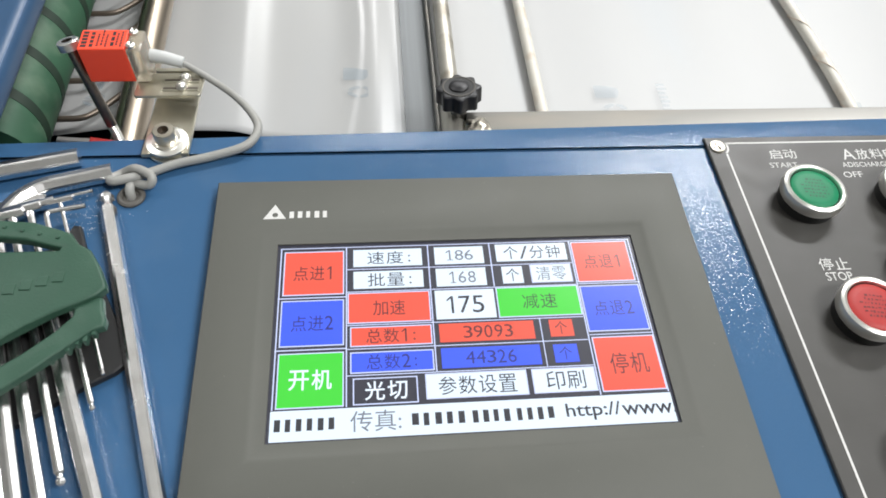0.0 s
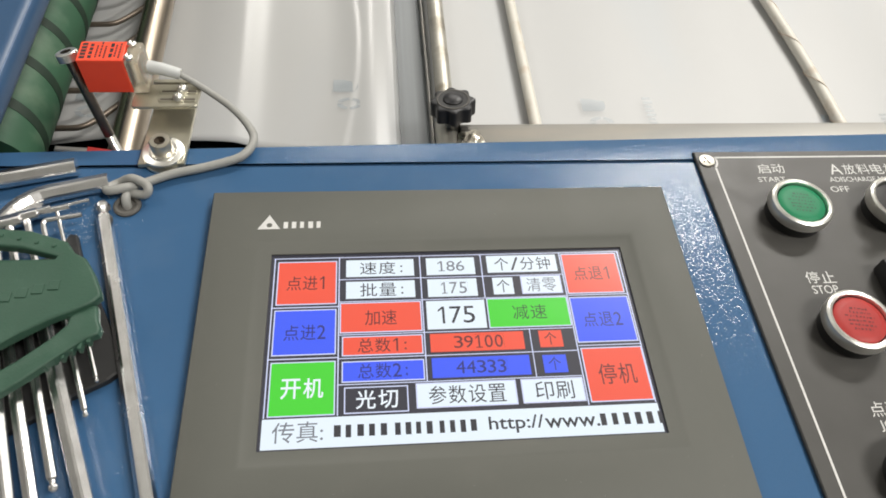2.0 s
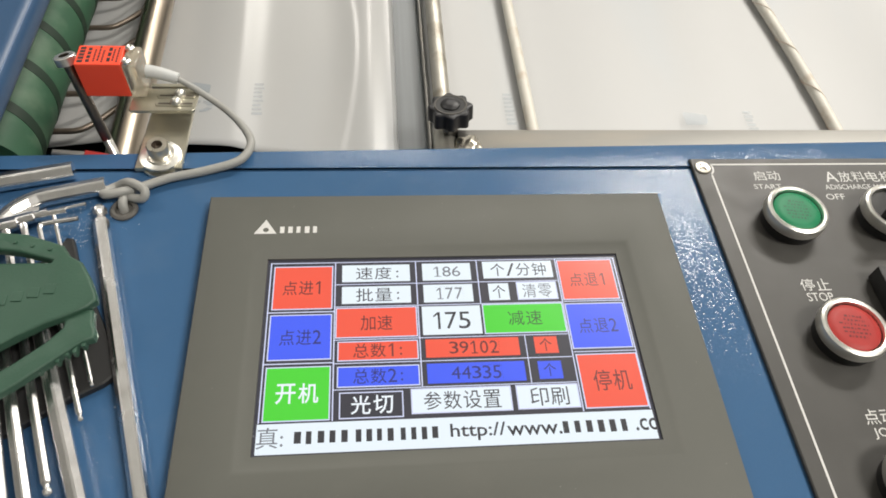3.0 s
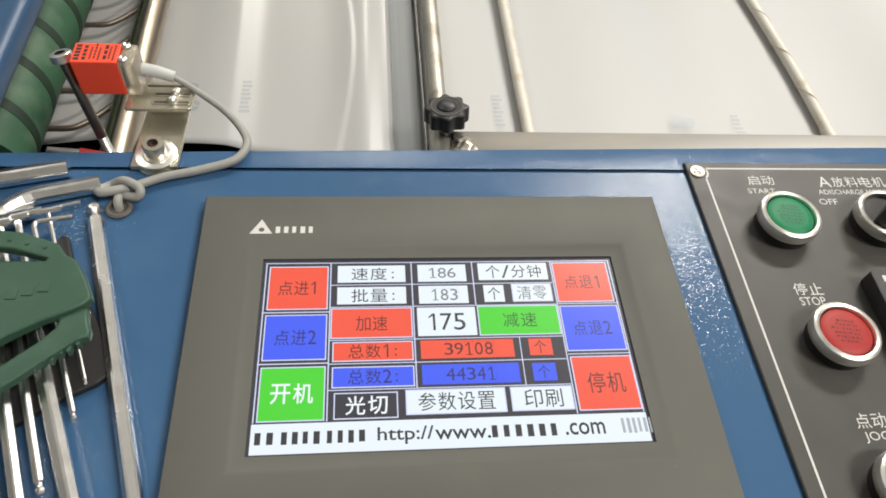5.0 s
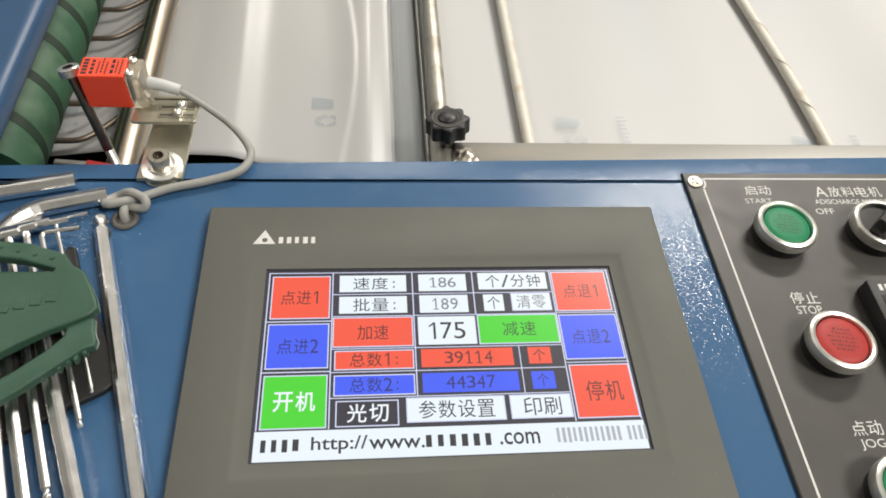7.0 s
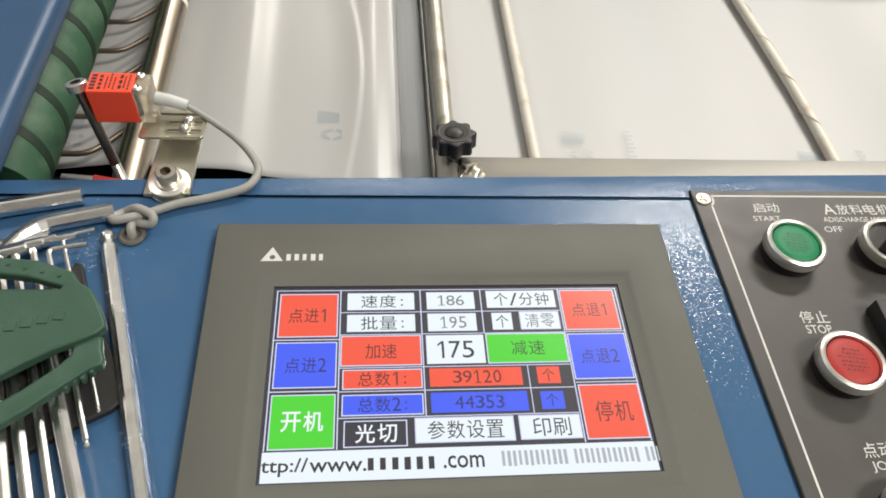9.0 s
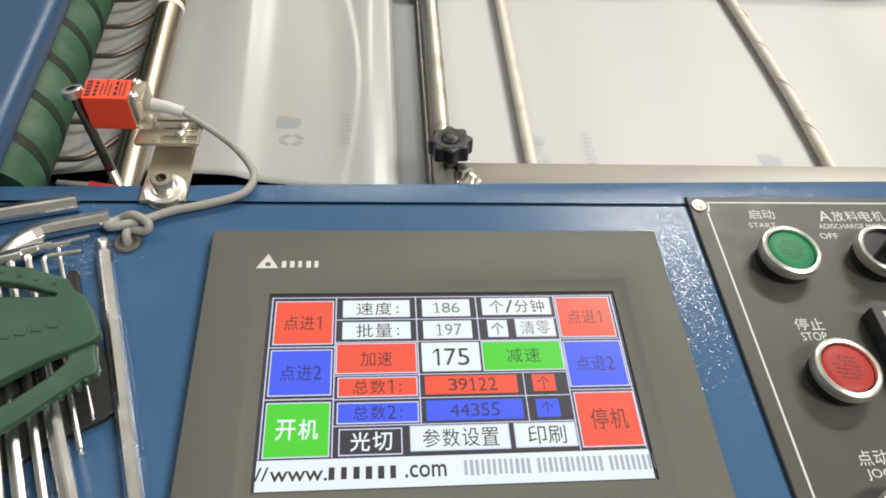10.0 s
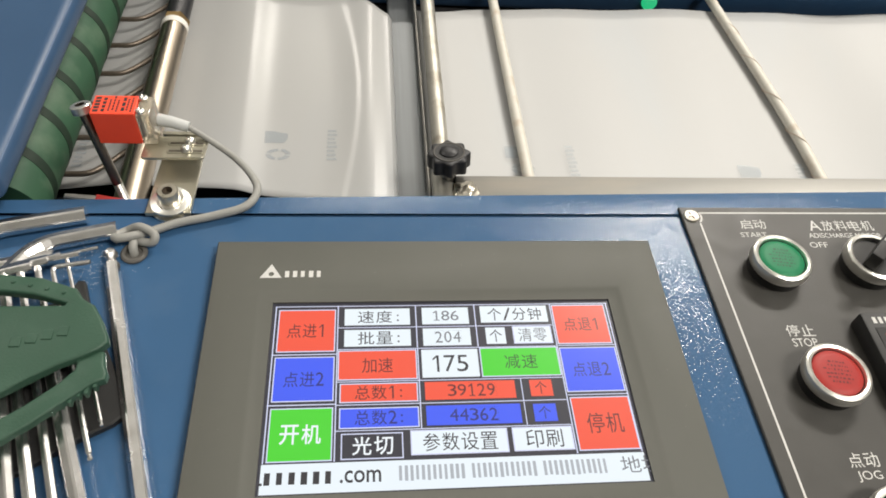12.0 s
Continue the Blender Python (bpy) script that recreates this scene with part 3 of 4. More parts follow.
# ---- black button plate ----
def push_button(x, y, cap, legend, cap_label):
    z = PANEL + 0.0022
    b = thing("push_button", (x, y, z), f"round {cap_label} push button in a satin chrome ring", "push button", "push buttons")
    part("collar", lathe([(0.0136, 0), (0.0136, 0.0058)], 40, (x, y, z)), SHELL, b, smooth=True)
    part("ring", lathe([(0.0137, 0.0054), (0.0146, 0.0056), (0.0149, 0.0062), (0.0149, 0.0095), (0.0144, 0.0108), (0.0133, 0.0114), (0.0122, 0.0110), (0.0118, 0.0096)], 48, (x, y, z)), CHROME, b, "satin chrome ring", smooth=True)
    part("gap", lathe([(0.0121, 0.0088), (0, 0.0088)], 40, (x, y, z)), SHELL, b)
    c = part("cap", lathe([(0.0114, 0.0087), (0.0113, 0.0096), (0.0108, 0.0101), (0.008, 0.0104), (0, 0.0105)], 40, (x, y, z)), cap, b, cap_label + " cap", smooth=True)
    bm = bmesh.new()
    rnd = random.Random(5)
    for k in range(6):
        yy = 0.0050 - k * 0.0020
        wide = (0.0042, 0.0056, 0.0062, 0.0060, 0.0056, 0.0040)[k] * rnd.uniform(0.85, 1.05)
        xx = -wide + rnd.uniform(-0.0006, 0.0006)
        while xx < wide:
            step = rnd.uniform(0.0005, 0.0015)
            rect(x + xx, y + yy - rnd.uniform(0.0002, 0.0006), x + min(xx + step, wide), y + yy + rnd.uniform(0.0002, 0.0006), z + 0.01056, bm)
            xx += step + rnd.uniform(0.0003, 0.0009)
    bmesh.ops.rotate(bm, cent=(x, y, z), matrix=Matrix.Rotation(-0.16, 3, "Z"), verts=bm.verts)
    part("legend", bm, legend, c)
    return b


def button_plate():
    z = PANEL + 0.0022
    p = thing("button_plate", (0.3, 0, PANEL), "black anodised button plate with white screen-printed border", "control plate")
    part("plate", prism([(0.1370, -0.36), (0.62, -0.36), (0.62, 0.1060), (0.1318, 0.1060)], PANEL + 0.0003, z, 0.0005, 1), PLATE, p)
    border = bmesh.new()
    border.faces.new([border.verts.new(q) for q in ((0.1408, -0.35, z + 0.0001), (0.1418, -0.35, z + 0.0001), (0.1412, 0.0945, z + 0.0001), (0.1402, 0.0945, z + 0.0001))])
    rect(0.1418, 0.1011, 0.61, 0.1021, z + 0.0001, border)
    arc = [(0.137 + 0.0050 * math.cos(a), 0.0992 + 0.0050 * math.sin(a)) for a in (math.radians(30 - 78 * k / 8) for k in range(9))]
    for (xa, ya), (xb, yb) in zip(arc, arc[1:]):
        da, db = Vector((xa - 0.137, ya - 0.0992)).normalized() * 0.001, Vector((xb - 0.137, yb - 0.0992)).normalized() * 0.001
        border.faces.new([border.verts.new(q) for q in ((xa, ya, z + 0.0001), (xb, yb, z + 0.0001), (xb + db.x, yb + db.y, z + 0.0001), (xa + da.x, ya + da.y, z + 0.0001))])
    part("border_line", border, PRINT, p)
    zz = z + 0.0001
    for text, b in (("启动", (0.1620, 0.0905, 0.1772, 0.0968)), ("START", (0.1605, 0.0848, 0.1752, 0.0880)), ("A放料电机", (0.2005, 0.0892, 0.2385, 0.0962)),
                    ("ADISCHARGE MOTOR", (0.1985, 0.0842, 0.2400, 0.0874)), ("OFF", (0.1965, 0.0775, 0.2065, 0.0812)), 
                    ("停止", (0.1625, 0.0238, 0.1775, 0.0302)), ("STOP", (0.1638, 0.0182, 0.1762, 0.0226)), ("点动", (0.1655, -0.0405, 0.1800, -0.0340)), ("JOG", (0.1672, -0.0468, 0.1782, -0.0420))):
        part("printed_word", letters(text, *b, zz, 0.0) if text.isascii() else line_of(text, *b, zz), PRINT, p)
    screw = thing("plate_screw", (0.137, 0.0992, z), "small cross-head screw at the plate's corner", "screw")
    part("head", lathe([(0.0042, 0), (0.0042, 0.0003), (0.0038, 0.0009), (0.0018, 0.0012), (0, 0.0013)], 24, (0.137, 0.0992, z)), ROD, screw, smooth=True)
    # recess drawn as a raised dark cross, its shade put into the colour
    cross = box(0.137 - 0.0022, 0.0992 - 0.0004, z + 0.0007, 0.137 + 0.0022, 0.0992 + 0.0004, z + 0.0017)
    box(0.137 - 0.0004, 0.0992 - 0.0022, z + 0.0007, 0.137 + 0.0004, 0.0992 + 0.0022, z + 0.00173, bm=cross)
    bmesh.ops.rotate(cross, cent=(0.137, 0.0992, z), matrix=Matrix.Rotation(0.5, 3, "Z"), verts=cross.verts)
    part("cross_shade", cross, DARKSTEEL, screw)
    push_button(0.1700, 0.0630, GREENCAP, GREENMARK, "green")
    push_button(0.1718, -0.0010, REDCAP, REDMARK, "red")
    push_button(0.1730, -0.0665, GREENCAP, GREENMARK, "green")
    # selector switch
    x, y = 0.2205, 0.0635
    s = thing("selector_switch", (x, y, z), "black rotary selector switch in a satin chrome ring", "switch")
    part("collar", lathe([(0.0136, 0), (0.0136, 0.0058)], 40, (x, y, z)), SHELL, s, smooth=True)
    part("ring", lathe([(0.0137, 0.0054), (0.0146, 0.0056), (0.0149, 0.0062), (0.0149, 0.0095), (0.0144, 0.0108), (0.0133, 0.0114), (0.0122, 0.0110), (0.0118, 0.0090)], 48, (x, y, z)), CHROME, s, "satin chrome ring", smooth=True)
    part("dial", lathe([(0.0119, 0.0086), (0.0117, 0.0092), (0, 0.0093)], 40, (x, y, z)), BLACK_ABS, s, smooth=True)
    lever = box(-0.0115, -0.0032, 0.009, 0.0125, 0.0032, 0.0205, 0.0012)
    bmesh.ops.transform(lever, matrix=Matrix.Translation((x, y, z)) @ Matrix.Rotation(math.radians(42), 4, "Z"), verts=lever.verts)
    lever = part("lever", lever, BLACK_ABS, s, smooth=True)
    inlay = box(0.0010, -0.0024, 0.0204, 0.0112, 0.0024, 0.0210, 0.0004, 1)
    bmesh.ops.transform(inlay, matrix=Matrix.Translation((x, y, z)) @ Matrix.Rotation(math.radians(42), 4, "Z"), verts=inlay.verts)
    part("pointer", inlay, PRINT, lever, "pale pointer inlay")
    # square meter
    m = thing("panel_meter", (0.221, 0.007, z), "black square panel meter with a red and amber bar display", "meter")
    part("case", box(0.1968, -0.0175, z, 0.2448, 0.0308, z + 0.0095, 0.0012), BLACK_ABS, m, smooth=True)
    part("window", box(0.2005, -0.0135, z + 0.0090, 0.2411, 0.0222, z + 0.0098, 0.0003, 1), SHELL, m)
    part("emblem_bars", text_bars(0.2012, 0.0243, 0.2165, 0.0278, z + 0.0097, 5, 8), PRINT, m)
    for k in range(7):
        part("bar", rect(0.2040, 0.0165 - k * 0.0032, 0.2180, 0.0183 - k * 0.0032, z + 0.0099), LED_AMBER if k in (3, 5) else LED_RED, m, "glowing bar")


# ---- sensor on its bracket, its cable ----
def socket_head(name, at, axis, r, h, parent, material=CHROME):
    """Cap screw head with a hexagon socket, standing on at along axis."""
    turn = Vector((0, 0, 1)).rotation_difference(Vector(axis)).to_matrix().to_4x4()
    head = part(name, lathe([(r, 0), (r, h * 0.88), (r * 0.9, h), (r * 0.50, h), (r * 0.50, h * 0.98)], 28, at, turn=turn), material, parent, smooth=True)
    # socket darker than the head: shade of the recess put into its colour
    part("socket", lathe([(r * 0.54, h * 1.005), (r * 0.51, h * 0.45), (0, h * 0.4)], 6, at, turn=turn), DARKSTEEL, head)
    return head


def sensor_bracket():
    b = thing("sensor_bracket", (-0.134, 0.106, PANEL), "zinc-plated angle bracket bolted to the console's rear lip", "bracket")
    part("washer", lathe([(0.0, 0.0006), (0.0095, 0.0006), (0.0095, 0.0018), (0, 0.0018)], 32, (-0.1335, 0.1055, PANEL)), CHROME, b)
    foot = [(-0.1448, 0.0995), (-0.1232, 0.0995), (-0.1222, 0.1500), (-0.1425, 0.1500)]
    part("foot_plate", prism(foot, PANEL + 0.0018, PANEL + 0.0040, 0.0003, 1), ZINC, b)
    part("washer", lathe([(0, 0.0041), (0.0098, 0.0041), (0.0098, 0.0053), (0.009, 0.0057), (0, 0.0057)], 32, (-0.1335, 0.1065, PANEL)), CHROME, b, smooth=True)
    part("washer", lathe([(0, 0.0057), (0.0066, 0.0057), (0.0066, 0.0069), (0, 0.0069)], 28, (-0.1335, 0.1065, PANEL)), CHROME, b, smooth=True)
    socket_head("cap_screw", (-0.1335, 0.1065, PANEL + 0.0069), (0.02, -0.05, 1), 0.0051, 0.0062, b, NICKEL)
    part("web", box(-0.1425, 0.1470, PANEL + 0.004, -0.1225, 0.1492, PANEL + 0.0125), ZINC, b)
    arm = prism([(-0.1500, 0.1290), (-0.1488, 0.1278), (-0.1198, 0.1282), (-0.1188, 0.1292), (-0.1178, 0.1440), (-0.1490, 0.1440)], PANEL + 0.0125, PANEL + 0.0140, 0.0003, 1)
    arm = part("slotted_arm", arm, ZINC, b, "clear zinc arm with two slots")
    for y in (0.1325, 0.1382):
        part("slot_rim", prism([(-0.1372, y - 0.0016), (-0.1200, y - 0.0016), (-0.1194, y), (-0.1200, y + 0.0016), (-0.1372, y + 0.0016), (-0.1380, y)], PANEL + 0.0139, PANEL + 0.0145, 0.0003, 1), ZINC, arm)
        # no opening is cut: a dark strip on the arm gives the slot's shade
        part("slot_shade", slab(-0.1365, y - 0.0006, -0.1200, y + 0.0006, PANEL + 0.01458, 0.0001), DARKSTEEL, arm)
    for x, y in ((-0.1280, 0.1335), (-0.1268, 0.1395)):
        part("pan_screw", lathe([(0.0027, 0), (0.0027, 0.0010), (0.0019, 0.0022), (0.0008, 0.0026), (0.0006, 0.0016), (0, 0.0016)], 20, (x, y, PANEL + 0.0145)), CHROME, b, smooth=True)
    s = thing("proximity_sensor", (-0.16, 0.143, PANEL + 0.014), "orange-red square proximity sensor with clear resin end", "sensor")
    body = part("body", box(-0.1710, 0.1372, PANEL + 0.0145, -0.1496, 0.1512, PANEL + 0.0345, 0.0006, 2), ORANGE, s)
    part("printed_line", upright_bars(-0.1698, 0.1386, 0.0026, 0.0118, 5, PANEL + 0.03456), BLACK_INK, body)["kind"] = "stuff"
    for k, (dx, wide, n) in enumerate(((0.0040, 0.0017, 4), (0.0072, 0.0009, 6), (0.0092, 0.0009, 5), (0.0112, 0.0009, 6), (0.0138, 0.0016, 3), (0.0162, 0.0009, 5), (0.0182, 0.0009, 6))):
        part("printed_line", upright_bars(-0.1698 + dx * 0.96, 0.1388 + 0.0005 * (k % 3), wide, 0.0112 - 0.002 * (k % 2), n, PANEL + 0.03456), BLACK_INK, body)["kind"] = "stuff"
    part("resin_end", box(-0.1496, 0.1368, PANEL + 0.0141, -0.1424, 0.1516, PANEL + 0.0340, 0.0012, 3), CLEAR, s, "clear resin end", smooth=True)
    for y in (0.1395, 0.1490):
        part("screw", lathe([(0.0021, 0), (0.0021, 0.0012), (0.0012, 0.0019), (0.0005, 0.0012), (0, 0.0012)], 18, (-0.1472, y, PANEL + 0.0341)), CHROME, s, smooth=True)
    part("sleeve", sweep([(-0.1425, 0.1470, 1.0225), (-0.136, 0.1462, 1.0218), (-0.1275, 0.1450, 1.0195)], [0.0034, 0.0031, 0.0028], 18), SLEEVE, s, "milky cable sleeve", smooth=True)
    way = curve([(-0.1285, 0.1452, 1.0198), (-0.1180, 0.1410, 1.0150), (-0.1035, 0.1325, 1.0090), (-0.0942, 0.1220, 1.0055), (-0.0918, 0.1130, 1.0045), (-0.0970, 0.1040, 1.0038), (-0.1120, 0.0985, 1.0030),
                 (-0.1280, 0.0940, 1.0030), (-0.1400, 0.0880, 1.0035), (-0.1460, 0.0835, 1.0060), (-0.1530, 0.0815, 1.0062), (-0.1555, 0.0845, 1.0040), (-0.1510, 0.0890, 1.0030), (-0.1440, 0.0875, 1.0075),
                 (-0.1370, 0.0835, 1.0070), (-0.1375, 0.0805, 1.0045), (-0.1430, 0.0820, 1.0030), (-0.1460, 0.0835, 1.0030), (-0.1465, 0.0790, 1.0035), (-0.1462, 0.0765, 0.9990), (-0.1462, 0.0762, 0.9850)], 10)
    part("cable", sweep(way, [min(0.0021, 0.0014 + 0.00002 * n) for n in range(len(way))], 14), CABLE, s, "knotted grey cable", smooth=True)
    solid("cable_grommet", lathe([(0.0062, 0.0003), (0.0062, 0.0012), (0.0052, 0.0019), (0.0040, 0.0015), (0.0036, 0.0003), (0, 0.00035)], 28, (-0.1462, 0.0768, PANEL)), RUBBER, (-0.1462, 0.0768, PANEL),
          "worn grey grommet where the cable enters the console", "grommet", smooth=True)


# ---- hexagon keys ----
def hex_key(parent, points, r, ball=False, label="", turn=0.33):
    pts = [Vector(p) for p in points]
    radii = [r] * len(pts)
    if ball:
        way = (pts[-1] - pts[-2]).normalized()
        end = pts[-1]
        pts[-1] = end - way * r * 2.7
        pts += [end - way * r * 2.2, end - way * r * 1.7, end - way * r * 1.2, end - way * r * 0.7, end - way * r * 0.25, end]
        radii = [r] * len(points) + [r * 0.62, r * 0.6, r * 0.88, r * 0.92, r * 0.7, r * 0.35]
    return part("hex_key", sweep(pts, radii, 6, turn=turn, chamfer=0.14), KEYSTEEL, parent, label)


def bent(foot, corner, tip, round_off):
    """Points from foot round a rounded corner to tip."""
    foot, corner, tip = Vector(foot), Vector(corner), Vector(tip)
    a, b = corner + (foot - corner).normalized() * round_off, corner + (tip - corner).normalized() * round_off
    return [foot] + [a.lerp(corner, t).lerp(corner.lerp(b, t), t) for t in (0, 0.2, 0.4, 0.6, 0.8, 1)] + [tip]


def key_set():
    k = thing("hex_key_set", (-0.18, 0.02, PANEL), "set of chrome hexagon keys in a folding dark green plastic holder", "hex key set")
    # upper plate with its slot, and the lower rim with the other; both run on to the far end
    upper = [(-0.236, 0.0475), (-0.190, 0.0492), (-0.173, 0.0473), (-0.1575, 0.0415), (-0.1535, 0.0360), (-0.1485, 0.0330), (-0.1440, 0.0260), (-0.1400, 0.0178), (-0.1392, 0.0150), (-0.1420, 0.0118),
             (-0.1470, 0.0090), (-0.1560, 0.0052), (-0.1650, -0.0008), (-0.1740, -0.0068), (-0.214, -0.0300), (-0.262, -0.030), (-0.262, 0.030),
             (-0.236, 0.0330), (-0.185, 0.0325), (-0.1605, 0.0330), (-0.1600, 0.0342), (-0.174, 0.0385), (-0.188, 0.0405), (-0.236, 0.0395)]
    holder = part("holder", prism(upper, 1.0182, 1.0222, 0.0012, 3), GREEN_ABS, k, "dark green plastic holder", smooth=True)
    rim = [(-0.1470, 0.0130), (-0.1405, 0.0118), (-0.1392, 0.0055), (-0.1375, 0.0022), (-0.1378, -0.0008), (-0.1420, -0.0022), (-0.1530, -0.0120), (-0.1610, -0.0188), (-0.1690, -0.0250), (-0.212, -0.0520), (-0.262, -0.060),
           (-0.262, -0.048), (-0.212, -0.0400), (-0.1720, -0.0160), (-0.1650, -0.0110), (-0.1550, -0.0020), (-0.1502, 0.0040), (-0.1500, 0.0068), (-0.1530, 0.0085)]
    part("lower_rim", prism(rim, 1.0162, 1.0200, 0.0012, 3), GREEN_ABS, holder, smooth=True)
    core = [(-0.262, 0.026), (-0.170, 0.029), (-0.1540, 0.0250), (-0.1530, 0.0215), (-0.1620, 0.0165), (-0.2000, -0.0030), (-0.262, -0.008)]
    part("core", prism(core, 1.0041, 1.0181), BLACK_ABS, holder)
    for i in range(4):
        x, y = -0.1765 + i * 0.0056, 0.0130 + i * 0.0016
        part("raised_emblem_bar", box(x, y, 1.0220, x + 0.0042, y + 0.0045, 1.02265, 0.0002, 1), GREEN_ABS, holder)
    for i in range(27):
        f = i / 26
        x, y = -0.1415 - 0.070 * f, -0.0030 - 0.0485 * f
        part("tooth", box(x - 0.0008, y - 0.0006 - 0.0008 * (i % 2), 1.0150, x + 0.0008, y + 0.0018, 1.0188, 0.0003, 1), GREEN_ABS, holder)
    for i in range(6):
        x = -0.1620 - i * 0.0072
        part("stud", lathe([(0.0010, 0), (0.0008, 0.0006), (0, 0.0008)], 12, (x, 0.0392 + min(i, 3) * 0.0019, 1.0221)), GREEN_ABS, holder, smooth=True)
    under = [(-0.262, 0.020), (-0.172, 0.0470), (-0.1665, 0.0590), (-0.1635, 0.0585), (-0.1580, 0.0440), (-0.1440, 0.0180), (-0.1350, 0.0000), (-0.1340, -0.0090), (-0.1370, -0.0120), (-0.1500, -0.0190), (-0.1660, -0.0300), (-0.210, -0.055), (-0.262, -0.040)]
    part("lower_shell", prism(under, 1.0005, 1.0040, 0.0006, 1), BLACK_ABS, k, "black lower half of the holder")
    # ball end, place of the bend, tip of the short arm, half thickness
    keys = [((-0.1390, -0.0150), (-0.1725, 0.0690), (-0.1590, 0.0725), 0.0009), ((-0.1400, -0.0290), (-0.1765, 0.0615), (-0.1605, 0.0642), 0.0012), ((-0.1420, -0.0410), (-0.1840, 0.0648), (-0.1665, 0.0690), 0.0016),
            ((-0.1450, -0.0560), (-0.1905, 0.0620), (-0.1740, 0.0680), 0.0019), ((-0.1440, -0.0790), (-0.1970, 0.0600), (-0.1790, 0.0655), 0.0026), ((-0.1560, -0.0820), (-0.2050, 0.0560), (-0.1850, 0.0620), 0.0029)]
    for n, (end, corner, tip, r) in enumerate(keys):
        hex_key(k, bent((*tip, 1.0105), (*corner, 1.0098), (*end, 1.0082), max(0.0030, r * 2.2)), r, True)
    hex_key(k, [(-0.1680, 0.0200, 1.0078), (-0.1530, -0.0160, 1.0076), (-0.1260, -0.0800, 1.0070)], 0.0034, True)
    hex_key(k, [(-0.1860, 0.0150, 1.0095), (-0.1720, -0.0250, 1.0092), (-0.1560, -0.0700, 1.0080)], 0.0031, True)
    return k


def filings():
    """Bright grinding dust round the grommet."""
    rnd = random.Random(11)
    bm = bmesh.new()
    for _ in range(260):
        x, y = rnd.gauss(-0.163, 0.0075), rnd.gauss(0.069, 0.010)
        if -0.1495 < x < -0.135 and 0.070 < y < 0.084:
            continue
        r = rnd.uniform(0.00008, 0.00028)
        a = rnd.uniform(0, 6.28)
        bm.faces.new([bm.verts.new((x + r * math.cos(a + k * 2.1), y + r * math.sin(a + k * 2.1), PANEL + 0.00012 + 0.0001 * (k == 1))) for k in range(3)])
    solid("metal_filings", bm, TAPE, (-0.163, 0.07, PANEL), "pale metal filings strewn on the blue panel", "filings", kind="stuff")


def dust():
    """Pale specks of dust on the touch panel's frame."""
    rnd = random.Random(23)
    bm = bmesh.new()
    while len(bm.faces) < 70:
        x, y = rnd.uniform(-0.103, 0.103), rnd.uniform(-0.078, 0.076)
        if abs(x) < 0.088 and abs(y) < 0.054:
            continue
        r = rnd.uniform(0.00006, 0.0002)
        a = rnd.uniform(0, 6.28)
        bm.faces.new([bm.verts.new((x + r * math.cos(a + k * 2.1), y + r * math.sin(a + k * 2.1), 1.00724)) for k in range(3)])
    solid("dust_specks", bm, CABLE, (0, 0, 1.00724), "pale dust specks on the touch panel's grey frame", "dust", kind="stuff")


def loose_keys():
    a = thing("hex_key", (-0.14, 0.02, PANEL), "long chrome hexagon key with a ball end on blue panel", "hex key", "loose hexagon keys")
    hex_key(a, [(-0.0968, -0.118, 1.0036), (-0.1150, -0.0585, 1.0036), (-0.1536, 0.0670, 1.0036), (-0.1565, 0.0768, 1.0036)], 0.0035, True, turn=0.21)
    b = thing("hex_key", (-0.18, 0.09, PANEL), "thick chrome hexagon key lying behind the green holder", "hex key", "loose hexagon keys")
    hex_key(b, bent((-0.1550, 0.0880, 1.0050), (-0.1900, 0.0785, 1.0050), (-0.2080, 0.0350, 1.0062), 0.012), 0.0041)
    c = thing("hex_key", (-0.2, 0.1, PANEL), "thick chrome hexagon key lying beside the rear lip", "hex key", "loose hexagon keys")
    hex_key(c, bent((-0.1715, 0.0975, 1.0050), (-0.2180, 0.0865, 1.0050), (-0.2360, 0.0350, 1.0062), 0.014), 0.0042)
    e = thing("hex_key", (-0.2, 0.07, PANEL), "chrome hexagon key lying above the green holder", "hex key", "loose hexagon keys")
    hex_key(e, bent((-0.1800, 0.0722, 1.0042), (-0.2150, 0.0640, 1.0042), (-0.2260, 0.0400, 1.0042), 0.010), 0.0034)


# ---- machine behind the console ----
PRINTS = []
BAG = 0.168


def web_height(x, y):
    """The narrow web: three soft lengthwise folds that fall off steeper to the east, then the edge that dips to the guide strip."""
    fold = -0.0575 + 0.013 * math.sin((y - 0.15) / 0.25 * math.pi)
    z = 0.932 + 0.0003 * math.sin((x + 0.2) * 42) + 0.0003 * math.sin(y * 30 + x * 20)
    for mid, high, west, east in ((fold + 0.001, 0.0010, 0.012, 0.0021), (-0.0335, 0.0032, 0.014, 0.0085), (-0.1235 + 0.03 * (0.26 - y), 0.0036, 0.030, 0.0120)):
        z += high * math.exp(-((x - mid) / (west if x < mid else east)) ** 2)
    return z - max(0, x + 0.018) * 1.2 - max(0, -0.192 - x) * 0.24


